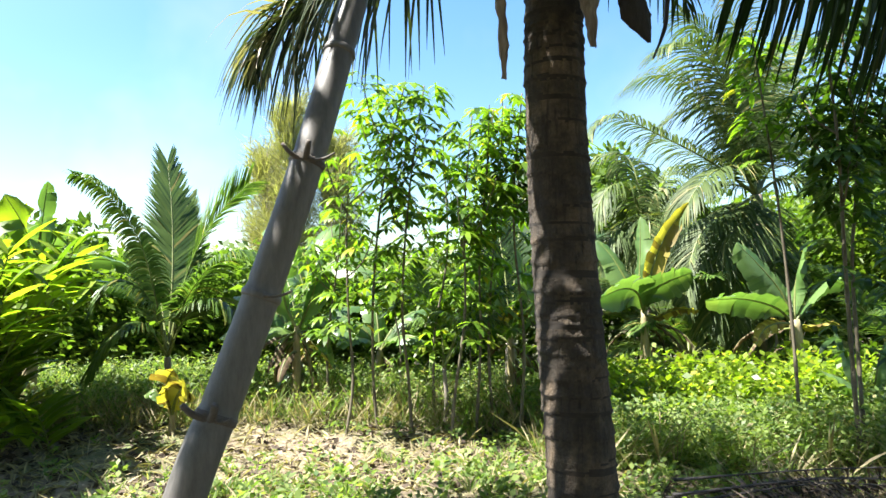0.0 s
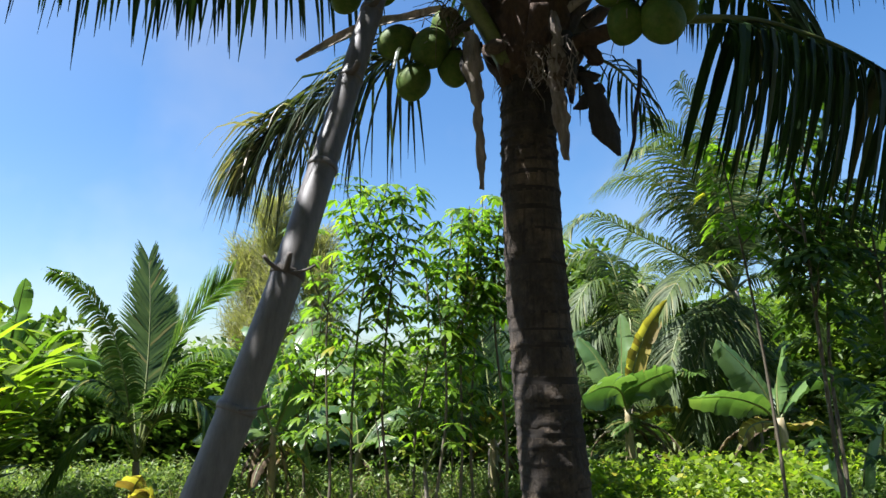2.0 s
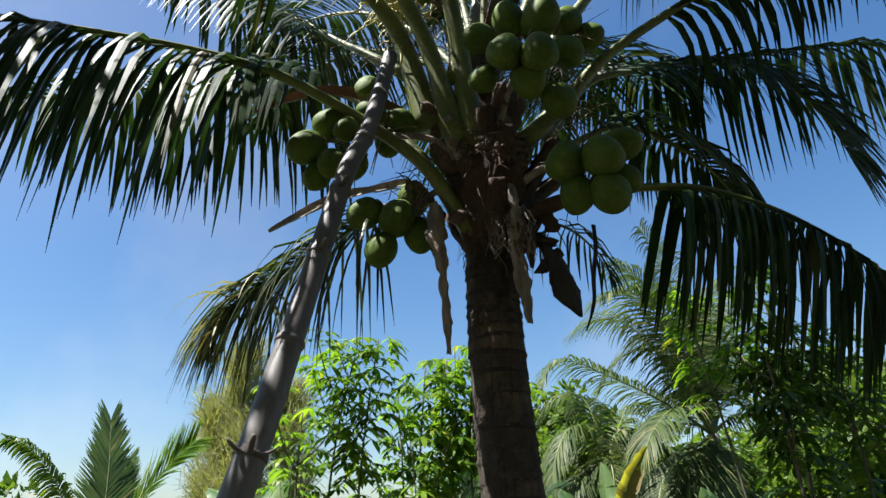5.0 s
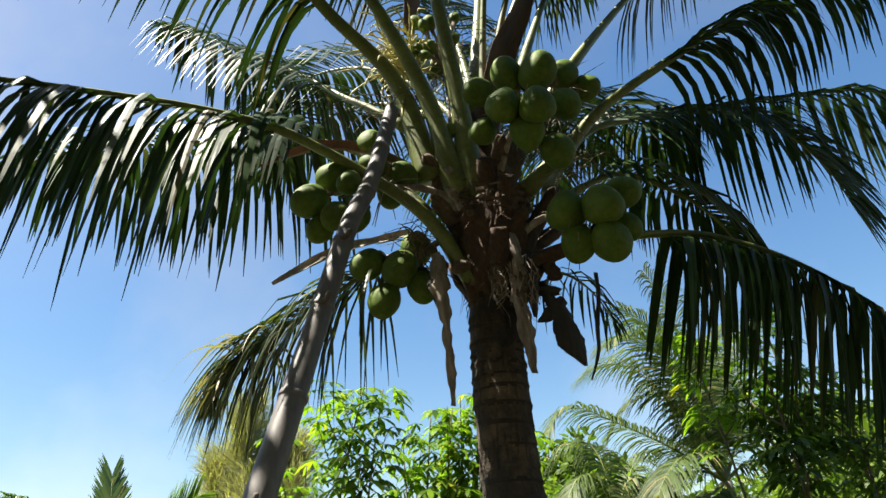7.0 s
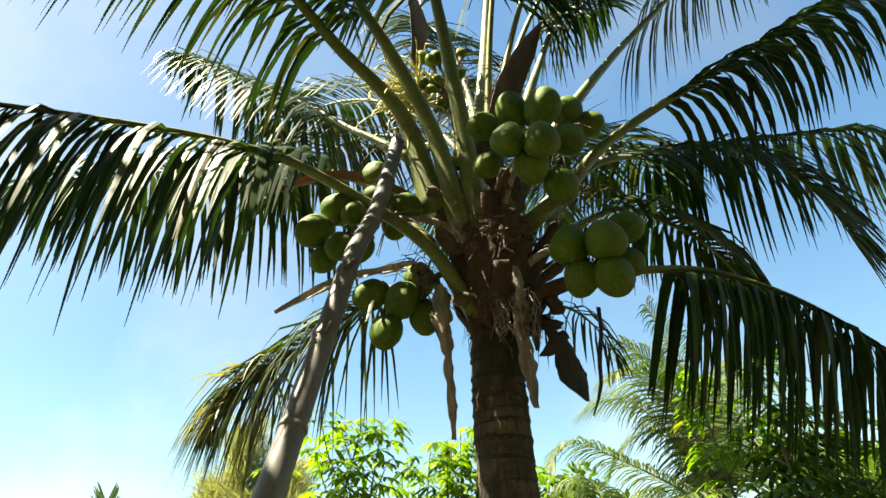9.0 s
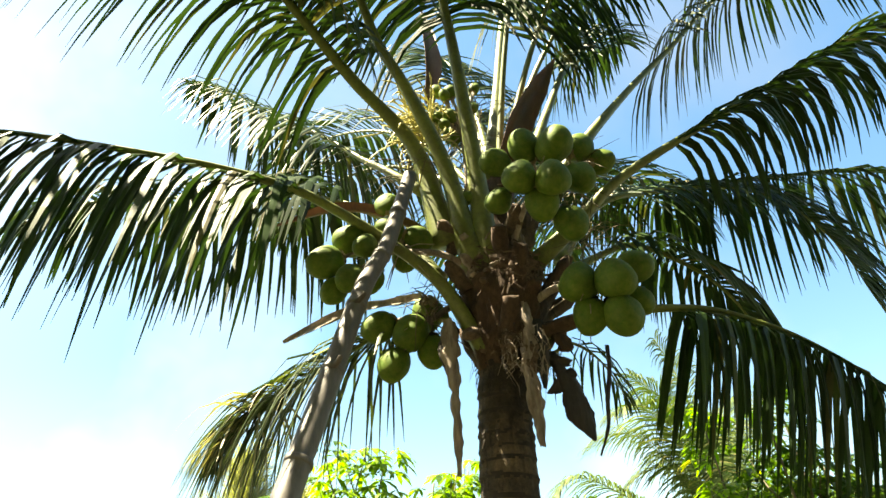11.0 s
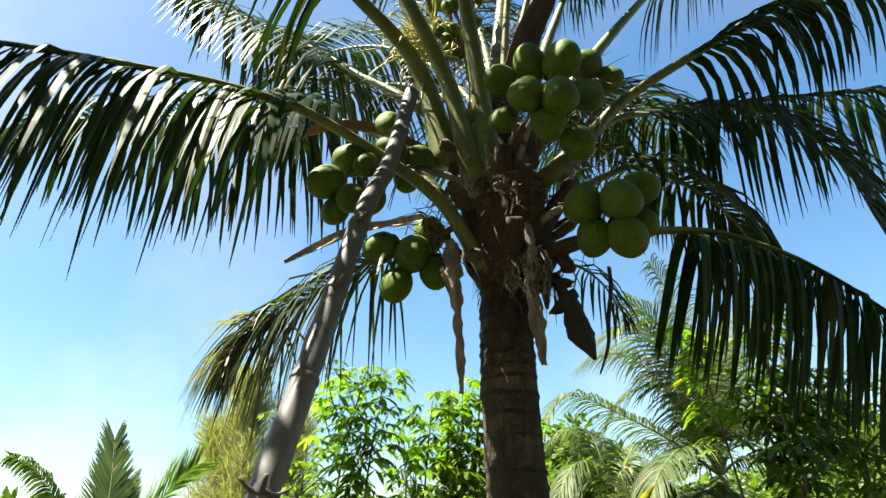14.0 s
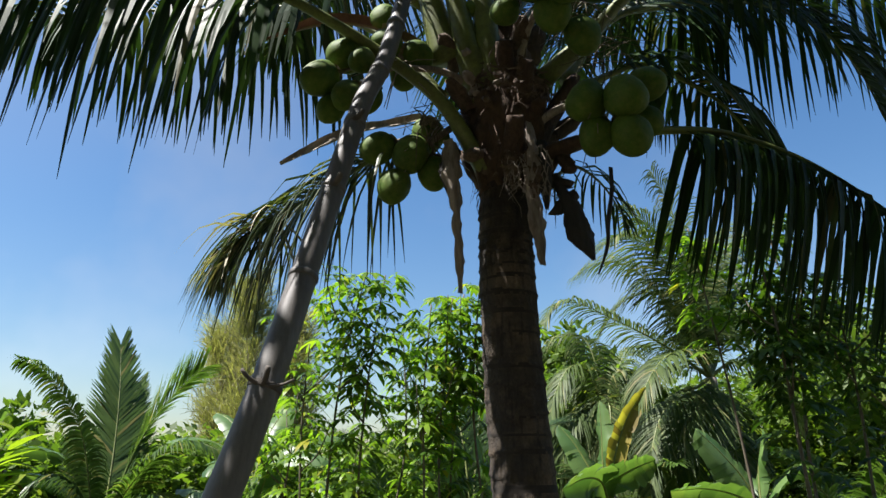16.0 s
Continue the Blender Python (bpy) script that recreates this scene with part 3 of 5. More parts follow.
    # arching up and over towards the path
    add([(0.23, 2.95, 3.79), (0.03, 2.85, 4.45), (-0.34, 2.6, 4.74), (-0.6, 2.3, 4.87), (-0.81, 2.0, 4.91), (-1.05, 1.75, 4.85), (-1.28, 1.5, 4.65), (-1.47, 1.3, 4.31), (-1.58, 1.15, 3.89)],
        pairs=80, width=0.018, leaflet=1.0, hang=3.0, bare=0.36, radius=0.05, lean=0.15, ahead=0.35, spread=0.6, segs=6)
    add([(0.42, 3.0, 3.54), (0.35, 2.9, 3.76), (0.22, 2.8, 4.26), (-0.03, 2.65, 4.76), (-0.21, 2.5, 4.99), (-0.33, 2.35, 5.23), (-0.47, 2.1, 5.47), (-0.63, 1.8, 5.66), (-0.73, 1.4, 5.41)],
        pairs=56, width=0.018, leaflet=1.05, hang=2.6, bare=0.6, radius=0.054, segs=5)
    add([(0.49, 3.0, 3.54), (0.45, 2.9, 3.75), (0.4, 2.8, 4.27), (0.27, 2.6, 5.04), (0.19, 2.45, 5.4), (0.1, 2.2, 5.75), (-0.0, 1.8, 5.92), (-0.1, 1.4, 5.82)],
        pairs=66, width=0.019, leaflet=1.05, hang=2.6, bare=0.55, radius=0.058, segs=5)
    # upright ones
    add([(0.52, 3.05, 4.34), (0.62, 3.1, 5.28), (0.69, 3.12, 5.94), (0.79, 3.15, 6.56), (0.96, 3.1, 7.6), (1.25, 2.9, 8.57), (1.58, 2.6, 9.09)],
        pairs=56, leaflet=0.85, hang=1.6, bare=0.4, radius=0.034, segs=5)
    add([(0.79, 3.1, 4.54), (0.95, 3.12, 5.01), (1.12, 3.15, 5.48), (1.34, 3.15, 6.02), (1.53, 3.1, 6.54), (1.87, 3.0, 7.33), (2.35, 2.8, 8.05)],
        pairs=60, leaflet=0.85, hang=2.0, bare=0.4, radius=0.034, segs=5, spread=0.7)
    # to the other side
    add([(0.98, 3.05, 4.41), (1.23, 3.0, 4.77), (1.58, 3.0, 5.23), (1.95, 3.0, 5.67), (2.34, 2.95, 6.14), (2.78, 2.88, 6.51), (3.27, 2.75, 6.66), (3.87, 2.6, 6.5), (4.21, 2.45, 5.95)],
        pairs=96, leaflet=0.85, hang=1.6, bare=0.27, radius=0.036, spread=1.0, lean=0.4, ahead=0.2, segs=5, width=0.019)
    add([(0.75, 2.95, 3.69), (0.98, 2.85, 3.89), (1.27, 2.78, 4.19), (1.76, 2.7, 4.52), (2.14, 2.62, 4.75), (2.6, 2.55, 5.04), (3.09, 2.45, 5.32), (3.61, 2.35, 5.5), (3.97, 2.2, 5.32)],
        pairs=88, leaflet=0.78, hang=1.8, fall=(-0.3, 0.15), lean=0.6, ahead=0.1, lift=-0.1, spread=0.4, bare=0.3, radius=0.038, width=0.02, segs=5, rough=0.09)
    add([(0.94, 3.15, 3.82), (1.23, 3.25, 4.29), (1.55, 3.3, 4.5), (2.1, 3.4, 4.65), (2.54, 3.45, 4.65), (2.86, 3.5, 4.51), (3.07, 3.52, 4.22), (3.18, 3.54, 3.87)],
        pairs=84, leaflet=0.8, hang=1.5, bare=0.26, lean=0.25, ahead=0.35, spread=0.8, twist=-0.7, segs=5, width=0.018, tip=0.2)
    add([(1.42, 3.5, 4.63), (1.97, 3.55, 4.75), (2.54, 3.6, 4.88), (3.05, 3.65, 5.0), (3.57, 3.7, 5.11), (4.1, 3.7, 5.01), (4.39, 3.7, 4.64)],
        pairs=76, leaflet=0.95, hang=3.4, bare=0.12, spread=0.5, lean=0.15, ahead=0.2, lift=-0.1, segs=5, width=0.019)
    # the lowest, its leaflets hanging straight
    add([(0.72, 3.0, 3.25), (1.0, 2.95, 3.34), (1.26, 2.95, 3.39), (1.7, 3.05, 3.46), (2.01, 3.1, 3.42), (2.3, 3.1, 3.29), (2.64, 3.1, 3.04), (2.86, 3.1, 2.73), (2.93, 3.1, 2.48)],
        pairs=84, leaflet=0.9, hang=9.0, fall=(-0.26, 0.12), bare=0.31, radius=0.034, width=0.021, lift=0.0, lean=0.15, ahead=0.0, single=True, spread=0.4, segs=6)
    add([(0.94, 3.2, 3.73), (1.28, 3.3, 3.99), (1.56, 3.4, 4.12), (2.01, 3.6, 4.07), (2.26, 3.7, 3.93), (2.42, 3.75, 3.69), (2.53, 3.8, 3.43)],
        pairs=66, leaflet=0.6, hang=2.6, bare=0.2, lean=0.2, ahead=0.2, spread=0.6, width=0.017)
    # old and broken ones below the fruit
    add([(0.25, 3.1, 3.41), (-0.0, 3.15, 3.37), (-0.2, 3.2, 3.3), (-0.39, 3.25, 3.18), (-0.62, 3.3, 3.05), (-0.82, 3.35, 2.92), (-0.95, 3.4, 2.8), (-1.01, 3.42, 2.73)],
        pairs=96, leaflet=0.84, hang=2.4, bare=0.2, radius=0.02, width=0.013, rough=0.24, gaps=0.06, ahead=0.5, lean=0.35, spread=0.6, tip=0.8, segs=5, mat=M_FROND_OLD)
    add([(-0.63, 3.28, 3.06), (-0.81, 3.32, 2.92), (-0.94, 3.36, 2.8), (-1.01, 3.38, 2.71)],
        pairs=34, leaflet=0.5, hang=1.5, bare=0.1, radius=0.007, width=0.009, rough=0.4, lean=0.5, ahead=0.3, spread=0.8, segs=5, gaps=0.2, mat=M_BLEACHED, rachis_mat=M_DRY, label="bleached torn end of the drying frond")
    add([low, (0.8, 3.12, 3.2), (0.96, 3.2, 3.3), (1.17, 3.35, 3.25), (1.36, 3.5, 3.05)],
        pairs=22, leaflet=0.36, hang=2.4, bare=0.3, radius=0.018, gaps=0.25, width=0.008, rough=0.2)
    # upper fronds over the crown; some are unseen, added to shade what lies below
    for az, el, length, droop in ((312, 66, 3.3, 70), (318, 58, 3.4, 80), (352, 76, 3.3, 55), (15, 70, 3.5, 60), (112, 82, 3.5, 62), (140, 80, 3.5, 62), (165, 84, 3.4, 50), (0, 58, 3.3, 80), (35, 62, 3.3, 75), (340, 82, 3.4, 40), (60, 80, 3.3, 50), (22, 54, 3.9, 62), (46, 52, 3.9, 65)):
        add([c] + [tuple(q) for q in arc((0.57, 3.06, 4.0), az, el, length, droop, 5)], pairs=50, leaflet=0.85, hang=1.3, bare=0.5)
    # fruit
    bunch(palm, (0.45, 2.97, 3.6), [(-0.42, 2.72, 3.51, 0.099), (-0.3, 2.78, 3.7, 0.103), (-0.22, 2.7, 3.61, 0.072), (-0.28, 2.68, 3.4, 0.081), (-0.37, 2.75, 3.36, 0.076),
          (-0.1, 2.85, 3.83, 0.087), (0.06, 2.9, 3.79, 0.09), (-0.12, 2.95, 4.06, 0.088), (-0.2, 2.95, 3.55, 0.088), (-0.01, 2.95, 3.7, 0.084)], "bunch of green coconuts behind the bamboo pole")
    bunch(palm, (0.45, 3.05, 3.45), [(-0.14, 3.05, 3.3, 0.097), (0.04, 3.02, 3.26, 0.108), (0.16, 3.08, 3.18, 0.093), (-0.05, 3.05, 3.09, 0.097), (0.13, 3.15, 3.44, 0.107)], "small low bunch of green coconuts")
    bunch(palm, (0.6, 2.9, 3.75), [(0.64, 2.5, 4.17, 0.096), (0.79, 2.42, 4.11, 0.11), (0.57, 2.35, 3.82, 0.099), (0.73, 2.3, 3.78, 0.103), (0.47, 2.5, 4.04, 0.087), (0.91, 2.45, 3.91, 0.095),
          (0.69, 2.42, 3.71, 0.1), (0.85, 2.5, 3.65, 0.098), (0.48, 2.5, 3.78, 0.077), (1.14, 2.7, 4.25, 0.09), (1.0, 2.65, 4.3, 0.094)], "largest bunch of green coconuts, high in the crown")
    bunch(palm, (0.68, 2.95, 3.4), [(0.88, 2.62, 3.36, 0.112), (1.04, 2.52, 3.33, 0.112), (1.18, 2.6, 3.46, 0.095), (0.93, 2.66, 3.2, 0.1), (1.07, 2.58, 3.17, 0.108), (1.2, 2.68, 3.3, 0.082)], "shaded bunch of large green coconuts")
    bunch(palm, (0.5, 3.05, 4.0), [(0.17, 2.9, 5.0, 0.05), (0.26, 2.88, 4.98, 0.05), (0.22, 2.86, 4.93, 0.042), (0.18, 2.9, 4.76, 0.046), (0.26, 2.87, 4.75, 0.05), (0.22, 2.87, 4.68, 0.04), (0.35, 2.85, 4.07, 0.045), (0.42, 3.0, 4.96, 0.05), (0.29, 2.95, 4.62, 0.045), (0.44, 3.0, 5.15, 0.045)],
          "young bunch of small pale nuts")
    flower = Build()
    for _ in range(95):
        o = V(0.14, 2.97, 4.66) + V(rng.gauss(0, 0.03), rng.gauss(0, 0.02), rng.gauss(0, 0.06))
        w = unit(V(rng.gauss(-0.5, 0.55), rng.gauss(-0.2, 0.5), rng.gauss(0.7, 0.5)))
        l = rng.uniform(0.16, 0.4)
        side = V(rng.gauss(0, 0.06), rng.gauss(0, 0.04), 0)
        pts, _ = curve([tuple(o), tuple(o + w * l * 0.5 + side), tuple(o + w * l + V(0, 0, -0.05)), tuple(o + w * l * 1.2 + side + V(0, 0, -0.13))], 12)
        flower.tube(pts, [0.004] * 3 + [0.004 + 0.003 * (k % 2) for k in range(9)] + [0.002], 5)
    part("inflorescence", flower, M_FLOWER, palm, "yellow branched flower cluster", True)
    # spathes and dry sheaths
    for pts, widths in (([(0.57, 2.95, 4.38), (0.68, 2.9, 4.69), (0.83, 2.88, 5.01), (1.0, 2.86, 5.33)], [0.05, 0.09, 0.07, 0.004]), ([(0.11, 3.0, 4.98), (0.13, 2.97, 5.26), (0.1, 2.95, 5.56), (0.05, 2.95, 5.94)], [0.04, 0.065, 0.05, 0.004]),
                        ([(0.1, 3.0, 3.9), (-0.17, 2.95, 3.99), (-0.44, 2.95, 4.01), (-0.78, 2.95, 3.89)], [0.03, 0.045, 0.04, 0.003])):
        sheet(palm, "spathe", pts, widths, M_SPATHE, 0.9, "brown boat-shaped spathe", 0.06, (0.9, 0.4, 0) if pts[0][2] > 4 else (0, 0.3, 1), 0.08)
    sheet(palm, "spathe", [(0.1, 3.15, 3.55), (-0.28, 3.2, 3.48), (-0.49, 3.2, 3.38), (-0.68, 3.2, 3.27)], [0.03, 0.03, 0.035, 0.012], M_DRY, 0.7, "dry grey spathe stub", 0.15, (0, 0.3, 1))
    def dry_sheath(pts, widths, mat, label):
        smooth = mat is M_DEAD
        sheet(palm, "dry_sheath", pts, widths, mat, 0.5, label, 0.12 if smooth else 0.6, (0.9, 0.4, 0), 0.15 if smooth else 0.5)

    dry_sheath([(0.25, 2.93, 3.3), (0.25, 2.9, 3.11), (0.27, 2.9, 2.92), (0.28, 2.9, 2.68), (0.28, 2.9, 2.47)], [0.05, 0.045, 0.022, 0.03, 0.01], M_DRY, "pale torn hanging leaf sheath")
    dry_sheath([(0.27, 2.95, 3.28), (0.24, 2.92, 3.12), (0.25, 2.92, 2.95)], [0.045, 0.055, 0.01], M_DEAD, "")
    dry_sheath([(0.65, 2.86, 3.38), (0.66, 2.83, 3.22), (0.65, 2.85, 3.05), (0.67, 2.85, 2.83), (0.68, 2.85, 2.6)], [0.025, 0.038, 0.042, 0.048, 0.016], M_DRY, "pale torn hanging leaf sheath")
    dry_sheath([(0.57, 2.86, 3.22), (0.56, 2.85, 3.12), (0.57, 2.86, 3.0)], [0.05, 0.06, 0.02], M_FIBRE, "ragged fibre cloth at the trunk top")
    dry_sheath([(0.66, 2.86, 3.22), (0.67, 2.85, 3.1), (0.65, 2.86, 2.95)], [0.05, 0.055, 0.015], M_FIBRE, "")
    dry_sheath([(0.62, 2.87, 3.2), (0.63, 2.84, 3.08), (0.6, 2.86, 2.98)], [0.02, 0.025, 0.006], M_DRY, "")
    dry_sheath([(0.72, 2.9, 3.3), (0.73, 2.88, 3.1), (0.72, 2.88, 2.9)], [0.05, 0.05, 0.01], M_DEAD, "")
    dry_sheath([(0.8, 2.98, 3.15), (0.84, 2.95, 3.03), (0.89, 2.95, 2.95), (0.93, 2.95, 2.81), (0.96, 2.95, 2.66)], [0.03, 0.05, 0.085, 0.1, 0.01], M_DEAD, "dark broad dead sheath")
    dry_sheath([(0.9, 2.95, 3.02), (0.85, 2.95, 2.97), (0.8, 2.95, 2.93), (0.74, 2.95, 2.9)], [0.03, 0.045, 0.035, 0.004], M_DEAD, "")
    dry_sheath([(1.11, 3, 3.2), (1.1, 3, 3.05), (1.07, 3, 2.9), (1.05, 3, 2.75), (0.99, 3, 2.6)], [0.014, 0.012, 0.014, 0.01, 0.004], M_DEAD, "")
    # frayed fibre at the trunk top
    fray = Build()
    for _ in range(60):
        p = V(rng.uniform(0.5, 0.74), 2.88 - rng.uniform(0, 0.05), rng.uniform(3.0, 3.25))
        q = p + V(rng.gauss(0, 0.03), rng.gauss(0, 0.015), rng.uniform(-0.1, -0.02))
        e = q + V(rng.gauss(0, 0.035), rng.gauss(0, 0.015), rng.uniform(-0.08, 0.01))
        fray.strip([p, q, e], [0.003, 0.0025, 0.001], unit(V(1, rng.uniform(-0.5, 0.5), rng.uniform(-0.6, 0.6))))
    part("fibre", fray, M_DRY, palm, "frayed tan fibre at the trunk top")
    rim = Build()
    for _ in range(150):
        a = rng.uniform(3.3, 6.1)
        out, along = V(math.cos(a), math.sin(a), 0), V(-math.sin(a), math.cos(a), 0)
        p = V(0.56, 3.05, rng.gauss(3.6, 0.05)) + out * rng.uniform(0.2, 0.25)
        q = p + along * rng.uniform(-0.08, 0.08) + out * rng.uniform(0.0, 0.04) + V(0, 0, rng.uniform(-0.05, 0.06))
        e = q + along * rng.uniform(-0.07, 0.07) + out * rng.uniform(-0.02, 0.03) + V(0, 0, rng.uniform(-0.06, 0.05))
        rim.strip([p, q, e], [rng.uniform(0.004, 0.012), rng.uniform(0.003, 0.009), 0.001], unit(out * 0.4 + V(0, 0, 1)))
    part("fibre", rim, M_FIBRE, palm, "torn brown fibre round the leaf bases")
    # bare dry flower twigs between the stalks
    twigs = Build()
    for centre, count, reach in (((0.95, 2.75, 4.1), 40, 0.34), ((0.2, 2.95, 4.35), 40, 0.3), ((0.75, 3.0, 4.6), 34, 0.32), ((0.0, 2.95, 4.3), 30, 0.3), ((1.0, 2.8, 3.75), 36, 0.36), ((0.1, 2.95, 3.4), 24, 0.2), ((0.45, 3.0, 4.9), 26, 0.25)):
        for _ in range(count):
            w = unit(V(rng.gauss(0, 1), rng.gauss(0, 0.7), rng.gauss(0.2, 0.8)))
            o = V(*centre) + V(rng.gauss(0, 0.04), rng.gauss(0, 0.04), rng.gauss(0, 0.05))
            l = reach * rng.uniform(0.5, 1.1)
            pts, _ = curve([tuple(o), tuple(o + w * l * 0.5 + V(0, 0, 0.03)), tuple(o + w * l + V(rng.gauss(0, 0.05), rng.gauss(0, 0.05), rng.gauss(-0.03, 0.06)))], 6)
            twigs.tube(pts, [0.0035, 0.0032, 0.003, 0.0026, 0.0022, 0.0018, 0.0012], 4)
    tagged(part("twig_tangle", twigs, M_TWIG, palm, "thin bare flower twigs"), "thin bare flower twigs", "", "", "stuff")


coconut_palm()


# ---- the bamboo pole ----
def bamboo_pole():
    rng.seed(12)
    line = [(-1.04, 1.98, 0.0), (-0.78, 2.04, 0.9), (-0.7, 2.09, 1.15), (-0.58, 2.15, 1.54), (-0.45, 2.21, 2.0), (-0.3, 2.45, 2.79), (-0.2, 2.58, 3.29), (-0.1, 2.66, 3.6), (0.01, 2.77, 4.16)]
    pts, length = curve(line, 260)
    pole = thing("bamboo_pole", line[0], "weathered grey bamboo pole leaning against the coconut crown", "pole")
    nodes = [0.42, 0.83, 1.17, 1.57, 2.05, 2.5, 2.96, 3.35, 3.72, 4.05]
    culm, rad = Build(), []
    for k in range(261):
        s = k / 260 * length
        r = np.interp(s, [0, 1.2, 2.1, 3.0, length], [0.068, 0.063, 0.056, 0.049, 0.04])
        for n in nodes:
            d = (s - n) / 0.012
            r += 0.004 * math.exp(-d * d) - 0.003 * math.exp(-((s - n - 0.03) / 0.012) ** 2)
        rad.append(r)
    culm.tube(pts, rad, 28)
    part("culm", culm, M_POLE, pole, "", True)
    for n in nodes:
        k = int(n / length * 260)
        d = unit(pts[min(k + 1, 260)] - pts[k - 1])
        ring = Build()
        ring.tube([pts[k] + d * h for h in (-0.012, -0.004, 0.005, 0.014)], [rad[k] + 0.0005, rad[k] + 0.003, rad[k] + 0.0025, rad[k] + 0.0003], 24)
        part("node", ring, M_POLE_NODE if n in (1.17, 2.05) else M_POLE, pole, "", True)
    # cut side branches
    for n, side, out, size in ((1.17, -0.8, 0.055, 0.011), (1.17, 0.3, 0.03, 0.013), (1.17, 0.9, 0.05, 0.006), (1.57, 1.0, 0.1, 0.005), (2.05, -0.8, 0.05, 0.008), (2.05, 0.25, 0.035, 0.011), (2.05, 1.0, 0.09, 0.005), (2.96, 0.6, 0.03, 0.014), (3.35, 0.7, 0.03, 0.013)):
        k = int(n / length * 260)
        p = pts[k] + V(0, -rad[k] * 0.7, 0)
        w = unit(V(side, -0.5, 0.45 if side < 0.8 else 0.0))
        stub = Build()
        line2, _ = curve([tuple(p), tuple(p + w * (rad[k] * 0.5 + out * 0.5)), tuple(p + w * (rad[k] * 0.6 + out) + V(0, 0, 0.015))], 6)
        stub.tube(line2, [size * 1.5, size * 1.2, size, size, size * 0.95, size * 0.9, size * 0.8], 8)
        part("branch_stub", stub, M_POLE_NODE, pole, "cut side branch", True)


bamboo_pole()


# ---- other palms ----
rng.seed(13)


def palm_tree(name, at, height, fronds, mat, label, radius=0.12, pairs=55, leaflet=0.6, width=0.02, lean=(0, 0), group="palms behind", hang=0.55, lean_in=0.8, ahead=0.7, bare=0.16, tip=0.55, rough=0.1):
    """A palm with given fronds: (azimuth, elevation, length, droop)."""
    x, y = at
    z0 = ground_height(x, y) - 0.08
    palm = thing(name, (x, y, z0), label, "palm tree", group)
    top = (x + lean[0], y + lean[1], z0 + height)
    trunk = Build()
    pts, _ = curve([(x, y, z0), (x + lean[0] * 0.4, y + lean[1] * 0.4, z0 + height * 0.5), top], 24)
    trunk.tube(pts, [radius * (1.15 - 0.35 * k / 24 + (0.05 if k % 3 == 0 else 0)) for k in range(25)], 14)
    part("trunk", trunk, M_TRUNK_FAR, palm, "", True)
    for az, el, length, droop, *less in fronds:
        frond(palm, [tuple(p) for p in arc(top, az, el, length, droop)], mat, pairs, leaflet * (less[0] if less else 1.0), width, bare, hang, 0.018, 3, 0.0, 0.35, gaps=0.04, lean=lean_in, ahead=ahead, tip=tip, rough=rough)
    return palm


def lined_palm(name, at, top, lines, mat, label, girth=0.1, group="palms behind", **k):
    """A palm whose fronds follow given lines: the points after the top, and a factor for the leaflets' length."""
    x, y = at
    z0 = ground_height(x, y) - 0.08
    palm = thing(name, (x, y, z0), label, "palm tree", group)
    trunk = Build()
    pts, _ = curve([(x, y, z0), tuple((V(x, y, z0) + V(*top)) / 2 + V(0.03, 0, 0)), top], 24)
    trunk.tube(pts, [girth * (1.15 - 0.35 * n / 24 + (0.05 if n % 3 == 0 else 0)) for n in range(25)], 14)
    part("trunk", trunk, M_TRUNK_FAR, palm, "", True)
    for size, line, *own in lines:
        frond(palm, [top] + line, mat, **{**k, "leaflet": k["leaflet"] * size, **(own[0] if own else {})})
    return palm


